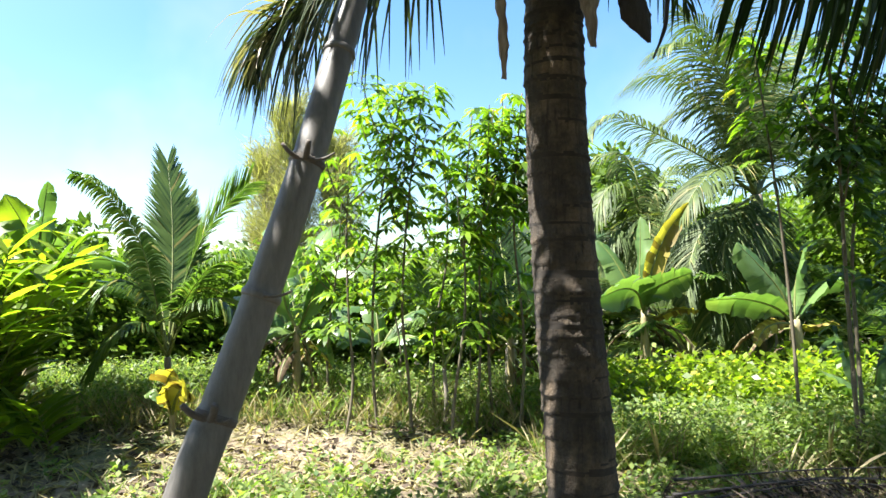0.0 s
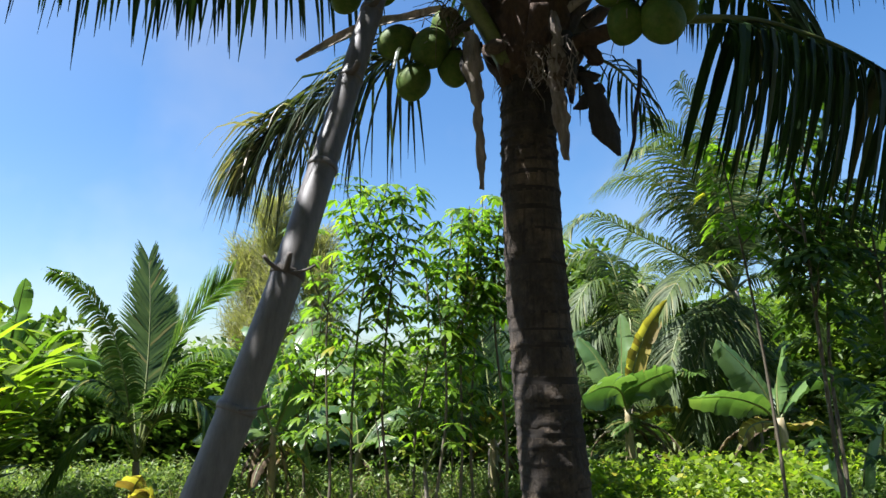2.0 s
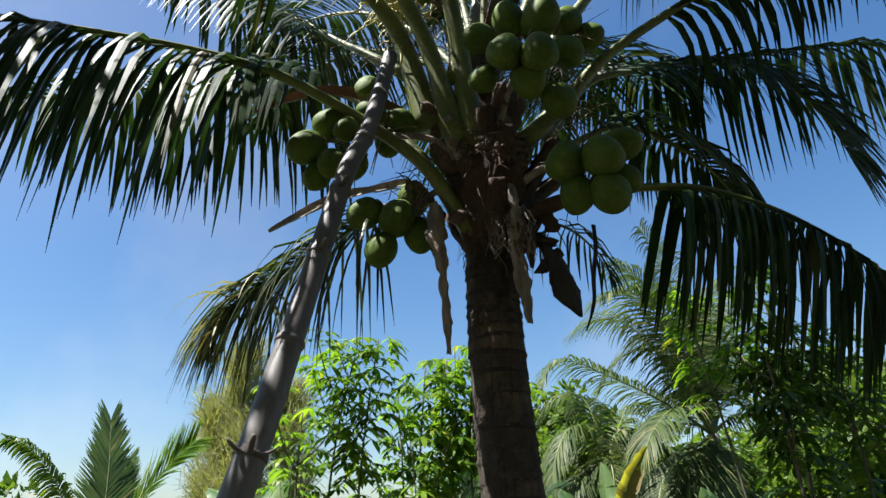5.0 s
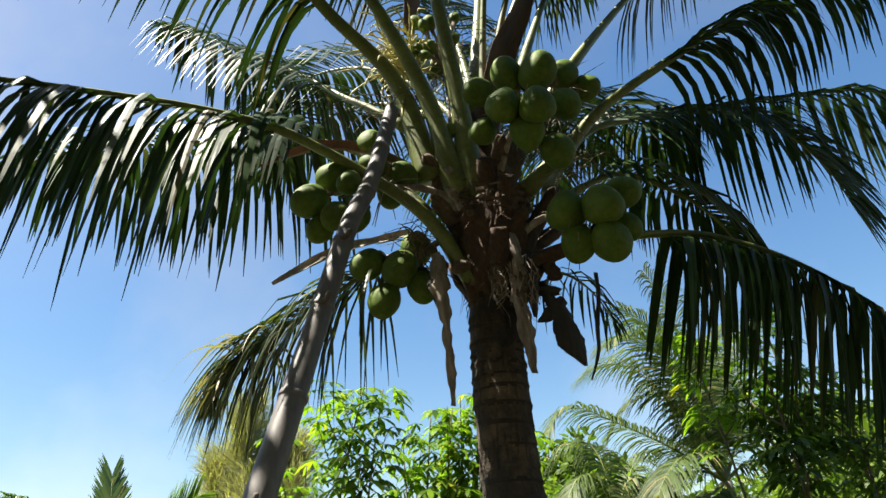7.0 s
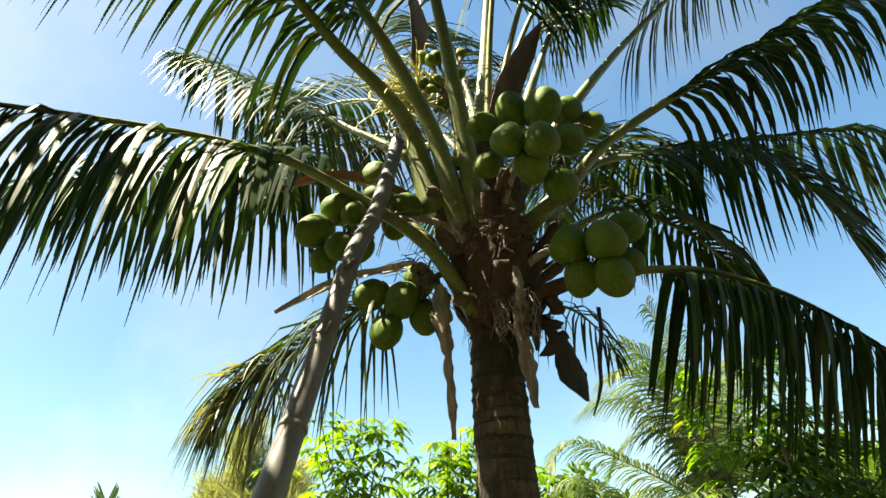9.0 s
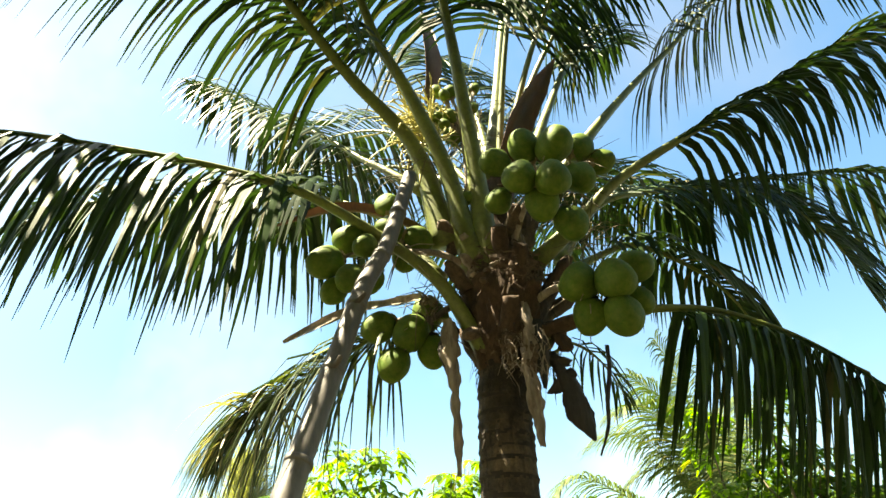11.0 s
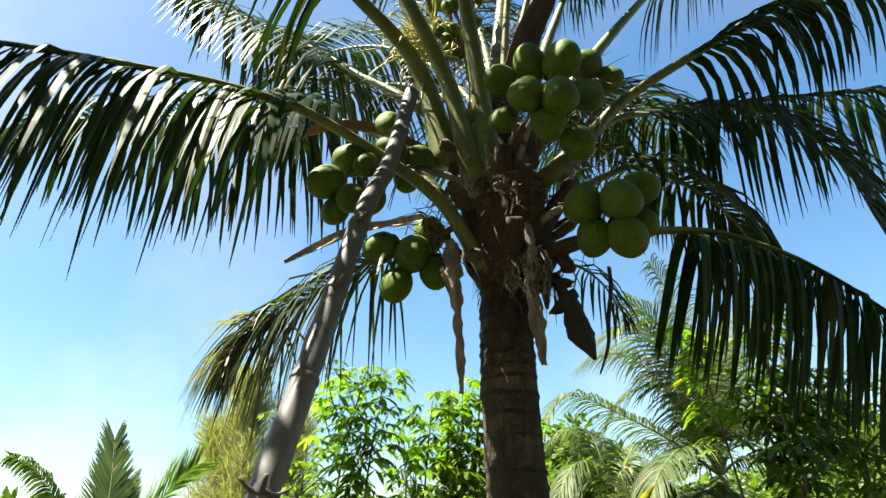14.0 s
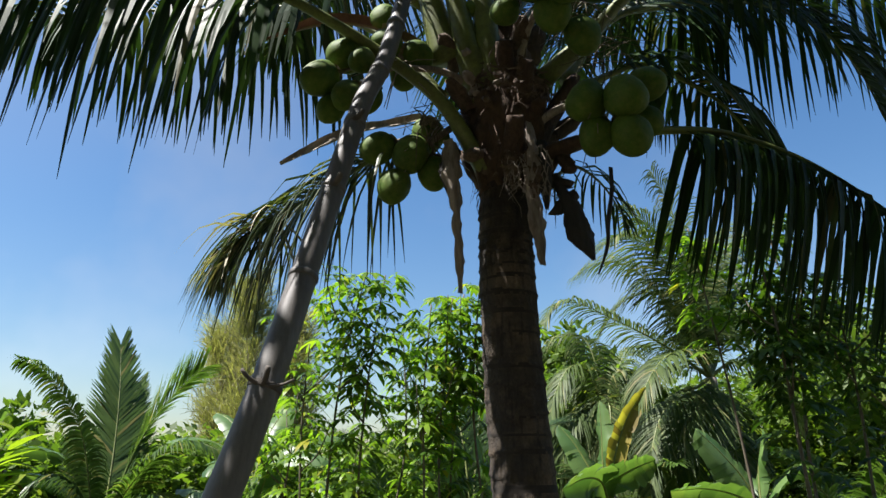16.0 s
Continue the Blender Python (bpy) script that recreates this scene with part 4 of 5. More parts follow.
lined_palm("young_palm", (-3.29, 7.8), (-3.26, 7.8, 0.75), [
    (0.95, [(-3.32, 8.0, 1.36), (-3.42, 8.25, 2.0), (-3.56, 8.5, 2.68), (-3.73, 8.75, 3.24)], {"bare": 0.3, "lean": 0.9, "ahead": 0.7, "pairs": 120, "narrow": 0.55, "even": True, "lift": 0.0, "width": 0.019}),
    (0.75, [(-3.29, 8.1, 1.5), (-3.38, 8.5, 2.09), (-3.51, 8.9, 2.74)], {"bare": 0.35, "lean": 0.9, "ahead": 0.7, "narrow": 0.5, "pairs": 110, "even": True, "lift": 0.0, "width": 0.018}),
    (0.5, [(-3.38, 7.75, 1.37), (-3.53, 7.65, 2.03), (-3.75, 7.55, 2.48), (-3.99, 7.45, 2.76), (-4.21, 7.35, 2.86)], {"hang": 1.0, "twist": -0.7, "lean": 0.6}),
    (1.0, [(-3.22, 8.0, 1.43), (-3.09, 8.2, 2.07), (-2.85, 8.4, 2.59), (-2.55, 8.5, 2.94)], {"twist": 0.6}),
    (0.75, [(-3.05, 7.7, 1.37), (-2.69, 7.6, 1.83), (-2.3, 7.5, 1.99), (-1.95, 7.4, 1.88)], {"hang": 0.7}),
    (0.75, [(-3.04, 7.7, 1.2), (-2.75, 7.6, 1.43), (-2.45, 7.5, 1.37), (-2.25, 7.4, 1.05)], {"hang": 0.7}),
    (0.75, [(-3.38, 7.7, 1.3), (-3.59, 7.6, 1.6), (-3.8, 7.5, 1.6), (-3.95, 7.4, 1.34)], {"hang": 0.8}),
    (0.65, [(-3.36, 7.6, 1.04), (-3.5, 7.4, 1.18), (-3.67, 7.25, 1.0), (-3.82, 7.1, 0.65)], {"hang": 0.8}),
    (0.7, [(-3.48, 8.1, 1.36), (-3.71, 8.3, 1.79), (-3.92, 8.5, 2.09)]),
], M_FROND_YOUNG, "young coconut palm with upright green fronds", 0.045, pairs=100, leaflet=0.66, width=0.0145, bare=0.25, hang=0.12, radius=0.013, segs=4, fold=0.0, lift=0.1, lean=0.7, ahead=0.15, tip=0.1, rough=0.05, narrow=0.3)
lined_palm("tall_palm", (5.08, 10.2), (4.93, 10.2, 3.05), [
    (1.0, [(4.58, 10.0, 4.08), (4.31, 9.8, 4.69), (3.96, 9.6, 5.08), (3.55, 9.4, 5.2), (3.1, 9.2, 4.98)]),
    (0.9, [(4.87, 10.3, 4.21), (4.86, 10.4, 5.26), (4.7, 10.4, 6.11), (4.44, 10.4, 6.78)]),
    (0.9, [(4.7, 10.4, 3.82), (4.42, 10.6, 4.52), (3.98, 10.7, 5.06), (3.49, 10.8, 5.16), (3.06, 10.9, 4.93)]),
    (0.7, [(4.12, 10.0, 3.55), (3.23, 9.8, 3.94), (2.71, 9.7, 4.14), (2.35, 9.6, 4.07), (2.12, 9.5, 3.73)]),
    (0.9, [(5.04, 10.3, 4.02), (5.21, 10.4, 4.89), (5.47, 10.5, 5.49), (5.79, 10.6, 5.81)]),
    (0.75, [(4.42, 9.6, 3.34), (3.95, 9.3, 3.28), (3.52, 9.0, 2.95), (3.26, 8.9, 2.54)]),
    (0.8, [(4.4, 9.8, 2.78), (3.89, 9.6, 2.5), (3.57, 9.4, 1.99), (3.43, 9.3, 1.34)]),
    (0.8, [(4.43, 9.6, 2.58), (4.05, 9.4, 2.23), (3.84, 9.3, 1.66), (3.73, 9.2, 0.95)]),
    (0.8, [(4.83, 9.8, 2.78), (4.84, 9.6, 2.33), (4.83, 9.5, 1.66), (4.79, 9.5, 0.93)]),
    (0.85, [(4.75, 10.3, 3.84), (4.49, 10.4, 4.33), (4.17, 10.5, 4.54), (3.69, 10.6, 4.33), (3.34, 10.7, 3.84)]),
    (0.85, [(5.38, 10.3, 3.75), (5.9, 10.4, 4.14), (6.42, 10.5, 4.17), (6.92, 10.6, 3.72)]),
    (0.85, [(5.21, 10.1, 3.26), (5.56, 10.0, 3.24), (5.83, 9.9, 2.88), (6.0, 9.8, 2.26)]),
    (0.8, [(4.96, 10.6, 3.25), (4.58, 10.8, 3.29), (4.08, 11.0, 3.08), (3.67, 11.1, 2.56)]),
    (0.85, [(5.46, 10.6, 4.38), (5.98, 10.8, 5.31), (6.6, 11.0, 5.98), (7.22, 11.2, 6.26)]),
    (0.7, [(4.47, 9.5, 2.49), (4.2, 9.3, 1.98), (4.09, 9.2, 1.34), (4.07, 9.2, 0.71)]),
    (0.95, [(4.75, 10.1, 3.9), (4.55, 10.05, 4.8), (4.2, 10.0, 5.5), (3.7, 9.95, 5.9)]),
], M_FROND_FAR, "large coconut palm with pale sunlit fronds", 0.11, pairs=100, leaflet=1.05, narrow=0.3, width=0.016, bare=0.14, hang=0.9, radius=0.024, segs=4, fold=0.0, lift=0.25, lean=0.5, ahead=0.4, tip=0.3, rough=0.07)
lined_palm("broad_palm", (3.69, 11.6), (3.59, 11.6, 2.55), [
    (0.9, [(3.37, 11.5, 3.25), (2.97, 11.3, 3.39), (2.62, 11.1, 2.94), (2.44, 11.0, 2.36)]),
    (0.9, [(3.53, 11.7, 3.43), (3.4, 11.9, 3.99), (3.03, 12.1, 4.09), (2.62, 12.2, 3.73)]),
    (0.9, [(3.8, 11.6, 3.26), (4.17, 11.5, 3.32), (4.53, 11.4, 3.03), (4.67, 11.3, 2.48)]),
    (0.9, [(3.2, 11.3, 2.67), (2.85, 11.1, 2.46), (2.68, 11.0, 1.97), (2.62, 11.0, 1.31)]),
    (0.9, [(3.74, 11.3, 2.77), (4.01, 11.1, 2.46), (4.1, 11.0, 1.88), (4.13, 11.0, 1.12)]),
    (0.9, [(3.52, 11.2, 2.86), (3.47, 10.9, 2.63), (3.39, 10.7, 2.05), (3.34, 10.6, 1.32)]),
    (0.9, [(3.35, 11.3, 2.77), (3.04, 11.1, 2.17), (2.95, 11.0, 1.5)]),
    (0.8, [(3.88, 12.0, 3.17), (4.37, 12.3, 3.86), (4.88, 12.5, 4.01)]),
    (0.8, [(3.62, 12.0, 3.06), (3.2, 12.2, 3.09), (2.84, 12.3, 2.67)]),
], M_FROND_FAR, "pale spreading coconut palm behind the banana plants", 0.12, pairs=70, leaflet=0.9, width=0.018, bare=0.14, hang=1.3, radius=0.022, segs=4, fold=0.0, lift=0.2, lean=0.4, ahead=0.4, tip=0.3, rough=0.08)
lined_palm("seedling_palm", (0.01, 7.3), (0.01, 7.3, 0.68), [
    (1.0, [(0.28, 7.3, 1.27), (0.57, 7.25, 1.55), (0.83, 7.2, 1.58), (0.96, 7.15, 1.39)]),
    (0.9, [(0.15, 7.3, 1.14), (-0.03, 7.3, 1.3), (-0.34, 7.3, 1.2)]),
    (0.9, [(0.21, 7.2, 1.02), (0.42, 7.1, 1.23), (0.65, 7.0, 1.21)]),
    (0.8, [(-0.03, 7.4, 1.1), (-0.23, 7.5, 1.53), (-0.3, 7.6, 1.85)], {"hang": 0.3}),
], M_FROND_YOUNG, "palm seedling with a few yellow-green fronds", 0.025, pairs=34, leaflet=0.34, width=0.012, bare=0.35, hang=1.2, radius=0.009, segs=4, fold=0.0, lift=0.1, lean=0.5, ahead=0.3, tip=0.2, rough=0.08)
palm_tree("low_palm", (3.9, 10.4), 0.5, [(a, 64 - 22 * (n % 3), 2.3, 70) for n, a in enumerate(range(10, 370, 30))], M_FROND_YOUNG, "low dense palm behind the banana plants", 0.1, 70, 0.6, 0.02)
palm_tree("low_palm", (6.6, 9.6), 0.6, [(a, 66 - 22 * (n % 3), 2.6, 72) for n, a in enumerate(range(0, 360, 30))], M_FROND_YOUNG, "low dense palm at the edge of the weeds", 0.1, 70, 0.65, 0.02)
palm_tree("dark_palm", (0.95, 9.2), 0.9, [(270, 62, 2.6, 70), (310, 74, 3.2, 50), (345, 80, 3.3, 45), (20, 78, 3.2, 42), (240, 50, 2.2, 90), (200, 40, 2.0, 90), (90, 50, 2.2, 80), (60, 64, 2.6, 60), (285, 30, 2.0, 80)],
          M_FROND, "dark green young coconut palm among the cassava", 0.09, 72, 0.6, 0.018, hang=0.3)


# ---- bananas ----
rng.seed(14)


def banana_leaf(plant, base, az, el, length, width, droop, mat, roll=0.0, tears=0.25, stalk=0.16, along=None):
    line = curve([base] + along, 24)[0] if along else arc(base, az, el, length, droop, 24)
    rib = Build()
    rib.tube(line, [0.02 * (1 - 0.85 * k / 24) for k in range(25)], 6)
    leaf = part("leaf", rib, M_RACHIS, plant, "", True)
    blade = Build()
    for sign in (-1, 1):
        k0 = int(stalk * 24)
        k = k0
        sag0 = rng.uniform(-0.1, 0.25)
        while k < 24:
            run = 1
            while k + run < 24 and rng.random() > tears:
                run += 1
            sag = sag0 + rng.uniform(-0.12, 0.3)
            start = len(blade.v)
            for i in range(k, k + run + 1):
                d = unit(line[min(i + 1, 24)] - line[max(i - 1, 0)])
                s = unit(cross(d, V(0, 0, 1)))
                u = cross(s, d)
                s, u = s * math.cos(roll) + u * math.sin(roll), u * math.cos(roll) - s * math.sin(roll)
                v = (i - k0) / (24 - k0)
                w = width * min(1, 3.2 * v + 0.25) * math.sqrt(max(0.0, 1 - max(0, v - 0.45) ** 2 / 0.3025))
                inset = 0.012 if i in (k, k + run) else 0.0
                for j in range(4):
                    c = j / 3
                    blade.v.append(line[i] + s * sign * w * c * (1 - inset * 4) + u * w * (0.22 * c - (0.5 + sag) * c * c) + d * (w * 0.22 * c) + V(0, 0, 0.012 * math.sin(i * 1.9) * c))
            for i in range(run):
                for j in range(3):
                    a = start + i * 4 + j
                    blade.f.append((a, a + 1, a + 5, a + 4))
            k += run
    part("blade", blade, mat, leaf, "", True)


def banana_plant(at, height, leaves, label, radius=0.09, lean=(0.0, 0.0), dead=5, lined=()):
    x, y = at
    z0 = ground_height(x, y) - 0.05
    plant = thing("banana_plant", (x, y, z0), label, "banana plant", "banana plants")
    stem = Build()
    pts, _ = curve([(x, y, z0), (x + lean[0] * 0.5, y + lean[1] * 0.5, z0 + height * 0.5), (x + lean[0], y + lean[1], z0 + height)], 12)
    stem.tube(pts, [radius * (1.1 - 0.55 * k / 12) * (1 + 0.05 * math.sin(k * 2)) for k in range(13)], 12)
    part("pseudostem", stem, M_PSEUDO, plant, "", True)
    top = tuple(pts[-1] - V(0, 0, 0.06))
    for az, el, length, width, droop, *rest in leaves:
        banana_leaf(plant, top, az, el, length, width, droop, rest[0] if rest else M_BANANA, rng.uniform(-0.3, 0.3))
    for width, roll, mat, along in lined:
        banana_leaf(plant, top, 0, 0, 1, width, 0, mat, roll, 0.7 if mat is M_BANANA_OLD else 0.3, 0.14, along)
    for _ in range(dead):
        banana_leaf(plant, tuple(V(*top) - V(0, 0, rng.uniform(0, 0.25))), rng.uniform(0, 360), rng.uniform(-30, 10), height * rng.uniform(0.5, 0.8), 0.055, 75, M_DEAD_LEAF, rng.uniform(-0.5, 0.5), 0.5)
    return plant


banana_plant((2.76, 9.0), 1.29, [], "banana plant with one broad lit leaf and a yellow leaf", 0.08, (0, 0), 4,
    [(0.25, 0.95, M_BANANA, [(2.78, 8.9, 1.48), (3.0, 8.8, 1.65), (3.32, 8.7, 1.78)]),
    (0.28, -0.95, M_BANANA, [(2.61, 8.8, 1.51), (2.36, 8.65, 1.56), (2.02, 8.5, 1.43)]),
    (0.16, 0.65, M_BANANA, [(2.74, 9.1, 1.66), (2.77, 9.15, 2.13), (2.79, 9.2, 2.58)]),
    (0.14, 1.35, M_BANANA_OLD, [(2.85, 9.0, 1.73), (3.05, 8.95, 2.27), (3.37, 8.9, 2.74)]),
    (0.2, 0.75, M_BANANA, [(2.56, 9.1, 1.66), (2.38, 9.2, 2.02), (2.2, 9.3, 2.26)]),
    (0.09, 0.65, M_BANANA_OLD, [(2.88, 8.9, 1.18), (3.15, 8.8, 1.29), (3.4, 8.7, 1.27)]),
    (0.17, 0.55, M_BANANA, [(2.67, 9.2, 1.42), (2.5, 9.3, 1.82), (2.33, 9.4, 2.15)])])
banana_plant((4.65, 8.5), 1.2, [], "banana plant with drooping yellow lower leaves", 0.12, (-0.1, 0), 4,
    [(0.25, 1.15, M_BANANA, [(4.4, 8.5, 1.5), (4.13, 8.5, 1.85), (3.83, 8.5, 2.16)]),
    (0.22, -0.65, M_BANANA, [(4.26, 8.4, 1.32), (3.8, 8.3, 1.43), (3.28, 8.2, 1.41)]),
    (0.12, 0.65, M_BANANA, [(4.63, 8.6, 1.57), (4.7, 8.6, 1.87), (4.78, 8.6, 2.15)]),
    (0.1, 0.85, M_BANANA_OLD, [(4.27, 8.4, 1.12), (4.05, 8.3, 1.04), (3.9, 8.2, 0.85)]),
    (0.1, 0.45, M_BANANA_OLD, [(4.8, 8.5, 1.08), (5.02, 8.5, 1.13), (5.16, 8.5, 1.06)]),
    (0.2, 0.75, M_BANANA, [(4.83, 8.6, 1.46), (5.14, 8.7, 1.65), (5.44, 8.8, 1.61)]),
    (0.19, 0.45, M_BANANA, [(4.6, 8.8, 1.42), (4.47, 8.9, 1.65), (4.29, 9.0, 1.69)])])
banana_plant((-1.9, 8.6), 0.85, [(290, 62, 1.3, 0.2, 70), (330, 75, 1.5, 0.22, 60), (20, 78, 1.4, 0.2, 50), (60, 60, 1.2, 0.2, 80), (110, 45, 1.0, 0.2, 90), (200, 50, 1.0, 0.2, 100), (250, 45, 1.1, 0.2, 90), (160, 20, 0.8, 0.14, 70, M_BANANA_OLD)],
             "banana plant with hanging green leaves", 0.1)
banana_plant((-1.71, 7.7), 1.07, [], "banana plant with brown dead leaves hanging on its stem", 0.06, (0, 0), 4,
    [(0.15, 0.6, M_BANANA, [(-1.85, 7.7, 1.37), (-1.88, 7.7, 1.73), (-1.7, 7.7, 2.06)]),
    (0.14, 0.7, M_BANANA, [(-1.59, 7.7, 1.33), (-1.49, 7.7, 1.7), (-1.56, 7.7, 2.03)]),
    (0.12, 0.8, M_BANANA, [(-1.5, 7.6, 1.04), (-1.31, 7.5, 0.98), (-1.22, 7.4, 0.68)]),
    (0.055, 0.3, M_DEAD_LEAF, [(-1.82, 7.6, 0.98), (-1.89, 7.5, 0.82), (-1.91, 7.5, 0.47)]),
    (0.05, 0.5, M_DEAD_LEAF, [(-1.59, 7.6, 0.91), (-1.51, 7.6, 0.65), (-1.53, 7.6, 0.27)]),
    (0.07, 0.6, M_BANANA_OLD, [(-1.54, 7.5, 0.98), (-1.33, 7.4, 0.8), (-1.23, 7.4, 0.65)])])
banana_plant((-2.82, 6.9), 0.3, [], "yellowing banana sucker at the foot of the young palm", 0.04, (0, 0), 0,
    [(0.17, 0.9, M_BANANA_OLD, [(-2.84, 6.85, 0.42), (-2.84, 6.8, 0.6), (-2.76, 6.75, 0.72)]),
    (0.16, 0.9, M_BANANA_OLD, [(-2.74, 6.8, 0.44), (-2.63, 6.75, 0.56), (-2.58, 6.7, 0.4)]),
    (0.08, 0.5, M_BANANA, [(-2.88, 6.8, 0.39), (-2.96, 6.8, 0.51), (-3.08, 6.8, 0.45)])])
banana_plant((0.85, 8.2), 1.04, [], "banana plant with an orange dying leaf behind the palm trunk", 0.07, (0, 0), 5,
    [(0.08, 0.5, M_BANANA_OLD, [(0.74, 8.1, 1.15), (0.83, 8.0, 1.28), (1.11, 8.0, 1.22)]),
    (0.15, 0.7, M_BANANA, [(0.93, 8.2, 1.36), (1.0, 8.2, 1.71), (0.93, 8.2, 2.07)]),
    (0.14, 0.6, M_BANANA, [(0.75, 8.2, 1.32), (0.64, 8.2, 1.64), (0.75, 8.2, 1.92)]),
    (0.13, 0.6, M_BANANA, [(0.98, 8.1, 1.15), (1.23, 8.1, 1.43), (1.51, 8.1, 1.32)])])
banana_plant((-5.45, 8.7), 1.97, [(280, 66, 1.5, 0.24, 60), (210, 60, 1.3, 0.22, 80)], "banana plant behind the ginger clump", 0.1, (0, 0), 3,
    [(0.16, 0.5, M_BANANA, [(-5.33, 8.6, 2.24), (-5.29, 8.6, 2.62), (-5.25, 8.6, 2.98)]),
    (0.3, 1.2, M_SHRUB, [(-4.59, 7.2, 2.12), (-4.59, 7.0, 2.35), (-4.67, 6.9, 2.55)]),
    (0.14, 0.3, M_BANANA, [(-5.24, 8.7, 2.1), (-5.13, 8.7, 2.33), (-5.01, 8.7, 2.48)]),
    (0.15, 0.6, M_BANANA, [(-5.09, 8.6, 1.91), (-4.67, 8.5, 1.95), (-4.25, 8.4, 1.92), (-3.87, 8.3, 1.8)]),
    (0.16, 0.6, M_BANANA, [(-5.0, 8.6, 1.5), (-4.64, 8.6, 1.65), (-4.23, 8.6, 1.57), (-3.96, 8.6, 1.39)])])
banana_plant((-2.2, 10.4), 1.6, [(270, 55, 1.6, 0.22, 80), (310, 68, 1.6, 0.22, 60), (20, 72, 1.7, 0.22, 60), (70, 55, 1.7, 0.22, 80), (110, 45, 1.5, 0.22, 90), (200, 40, 1.3, 0.22, 90)], "tall banana plant with arching leaves", 0.1)
banana_plant((-0.9, 9.4), 0.8, [(280, 60, 1.1, 0.18, 70), (340, 75, 1.2, 0.2, 50), (60, 65, 1.1, 0.18, 70), (130, 45, 1.0, 0.18, 90), (220, 45, 0.9, 0.18, 90)], "young banana plant between cassava stems", 0.08)
banana_plant((4.25, 6.6), 0.34, [], "low banana sucker in the weeds", 0.05, (0, 0), 0,
    [(0.13, 0.5, M_BANANA, [(4.16, 6.6, 0.65), (4.03, 6.6, 0.93), (3.94, 6.6, 1.13)]),
    (0.12, 0.2, M_BANANA, [(4.11, 6.5, 0.5), (3.87, 6.4, 0.67), (3.59, 6.3, 0.77)]),
    (0.1, 0.3, M_BANANA, [(4.32, 6.6, 0.6), (4.4, 6.6, 0.93), (4.58, 6.6, 1.22)])])
banana_plant((-2.0, 7.6), 0.25, [(300, 75, 0.55, 0.07, 40), (60, 72, 0.5, 0.07, 50), (180, 65, 0.4, 0.06, 60)], "small pale green banana sucker", 0.03, dead=0)


# ---- cassava ----
rng.seed(15)


def cassava_leaf(b, base, way, size, lobes):
    """A hand of long lobes on a thin stalk; the lobes spread and hang."""
    way = unit(way)
    hub = base + way * size * 0.9 + V(0, 0, 0.06 * size)
    s0 = unit(cross(way, V(0, 0, 1)))
    b.strip([base, (base + hub) / 2 + V(0, 0, 0.05 * size), hub], [0.003, 0.0025, 0.002], s0)
    flat = unit(V(way[0], way[1], 0.0) + V(0, 0, -0.25))
    for n in range(lobes):
        a = (n / (lobes - 1) - 0.5) * 3.9 + rng.gauss(0, 0.08)
        d = unit(flat * math.cos(a) + s0 * math.sin(a))
        l = size * (1.0 - 0.16 * abs(n - (lobes - 1) / 2)) * rng.uniform(0.9, 1.1)
        side = unit(cross(d, V(0, 0, 1)) + V(0, 0, rng.uniform(-0.25, 0.25)))
        pts = [hub, hub + d * l * 0.4 + V(0, 0, -0.03 * l), hub + d * l * 0.75 + V(0, 0, -0.16 * l), hub + d * l * 0.97 + V(0, 0, -0.36 * l)]
        b.strip(pts, [0.02 * l, 0.13 * l, 0.12 * l, 0.01 * l], side)


def cassava(stem_points, crown_from, leaves, label, radius=0.017, size=0.19, forks=3, spread=0.45, mat=M_CASSAVA):
    x, y, z = stem_points[0]
    plant = thing("cassava_plant", (x, y, z), label, "cassava plant", "cassava plants")
    pts, length = curve(stem_points, 40)
    stem = Build()
    stem.tube(pts, [radius * (1 - 0.6 * k / 40) * (1.25 if k % 4 == 0 else 1.0) for k in range(41)], 8)
    lines = [pts[int(crown_from * 40):]]
    for _ in range(forks):
        k = int(40 * rng.uniform(0.55, 0.85))
        a = rng.uniform(0, 6.28)
        o, w = pts[k], V(math.cos(a), math.sin(a), 0)
        l = rng.uniform(0.5, 1.0) * spread * 2
        br, _ = curve([tuple(o), tuple(o + w * l * 0.35 + V(0, 0, l * 0.35)), tuple(o + w * l * 0.6 + V(0, 0, l * 0.95))], 14)
        stem.tube(br, [radius * (0.55 - 0.02 * q) for q in range(15)], 6)
        lines.append(br[3:])
    part("stem", stem, M_STEM, plant, "", True)
    for _ in range(leaves):
        crown = Build()
        br = lines[0] if rng.random() < 0.5 else rng.choice(lines)
        u = rng.random() ** 0.7
        p = br[min(int(u * (len(br) - 1)), len(br) - 1)]
        a = rng.uniform(0, 6.28)
        w = V(math.cos(a), math.sin(a), rng.uniform(-0.35, 0.8 if u > 0.8 else 0.35))
        cassava_leaf(crown, p, w, size * rng.uniform(0.7, 1.15), rng.choice((5, 6, 7)))
        part("leaf", crown, mat, plant)
    return plant


cassava([(-0.97, 6.55, 0), (-0.9, 6.6, 0.6), (-0.95, 6.6, 1.3), (-0.98, 6.6, 2.1), (-0.95, 6.6, 2.9)], 0.35, 76, "tall slender cassava with sparse bright leaves")
cassava([(-0.66, 6.8, 0), (-0.72, 6.8, 0.7), (-0.72, 6.8, 1.6), (-0.62, 6.8, 2.7), (-0.4, 6.8, 3.75)], 0.3, 88, "tall cassava with a leafy top", 0.017, 0.22)
cassava([(-0.31, 6.75, 0), (-0.35, 6.75, 0.6), (-0.42, 6.75, 1.4), (-0.35, 6.8, 2.6), (-0.2, 6.8, 3.7)], 0.3, 95, "tall cassava with dense leaves", 0.017, 0.22)
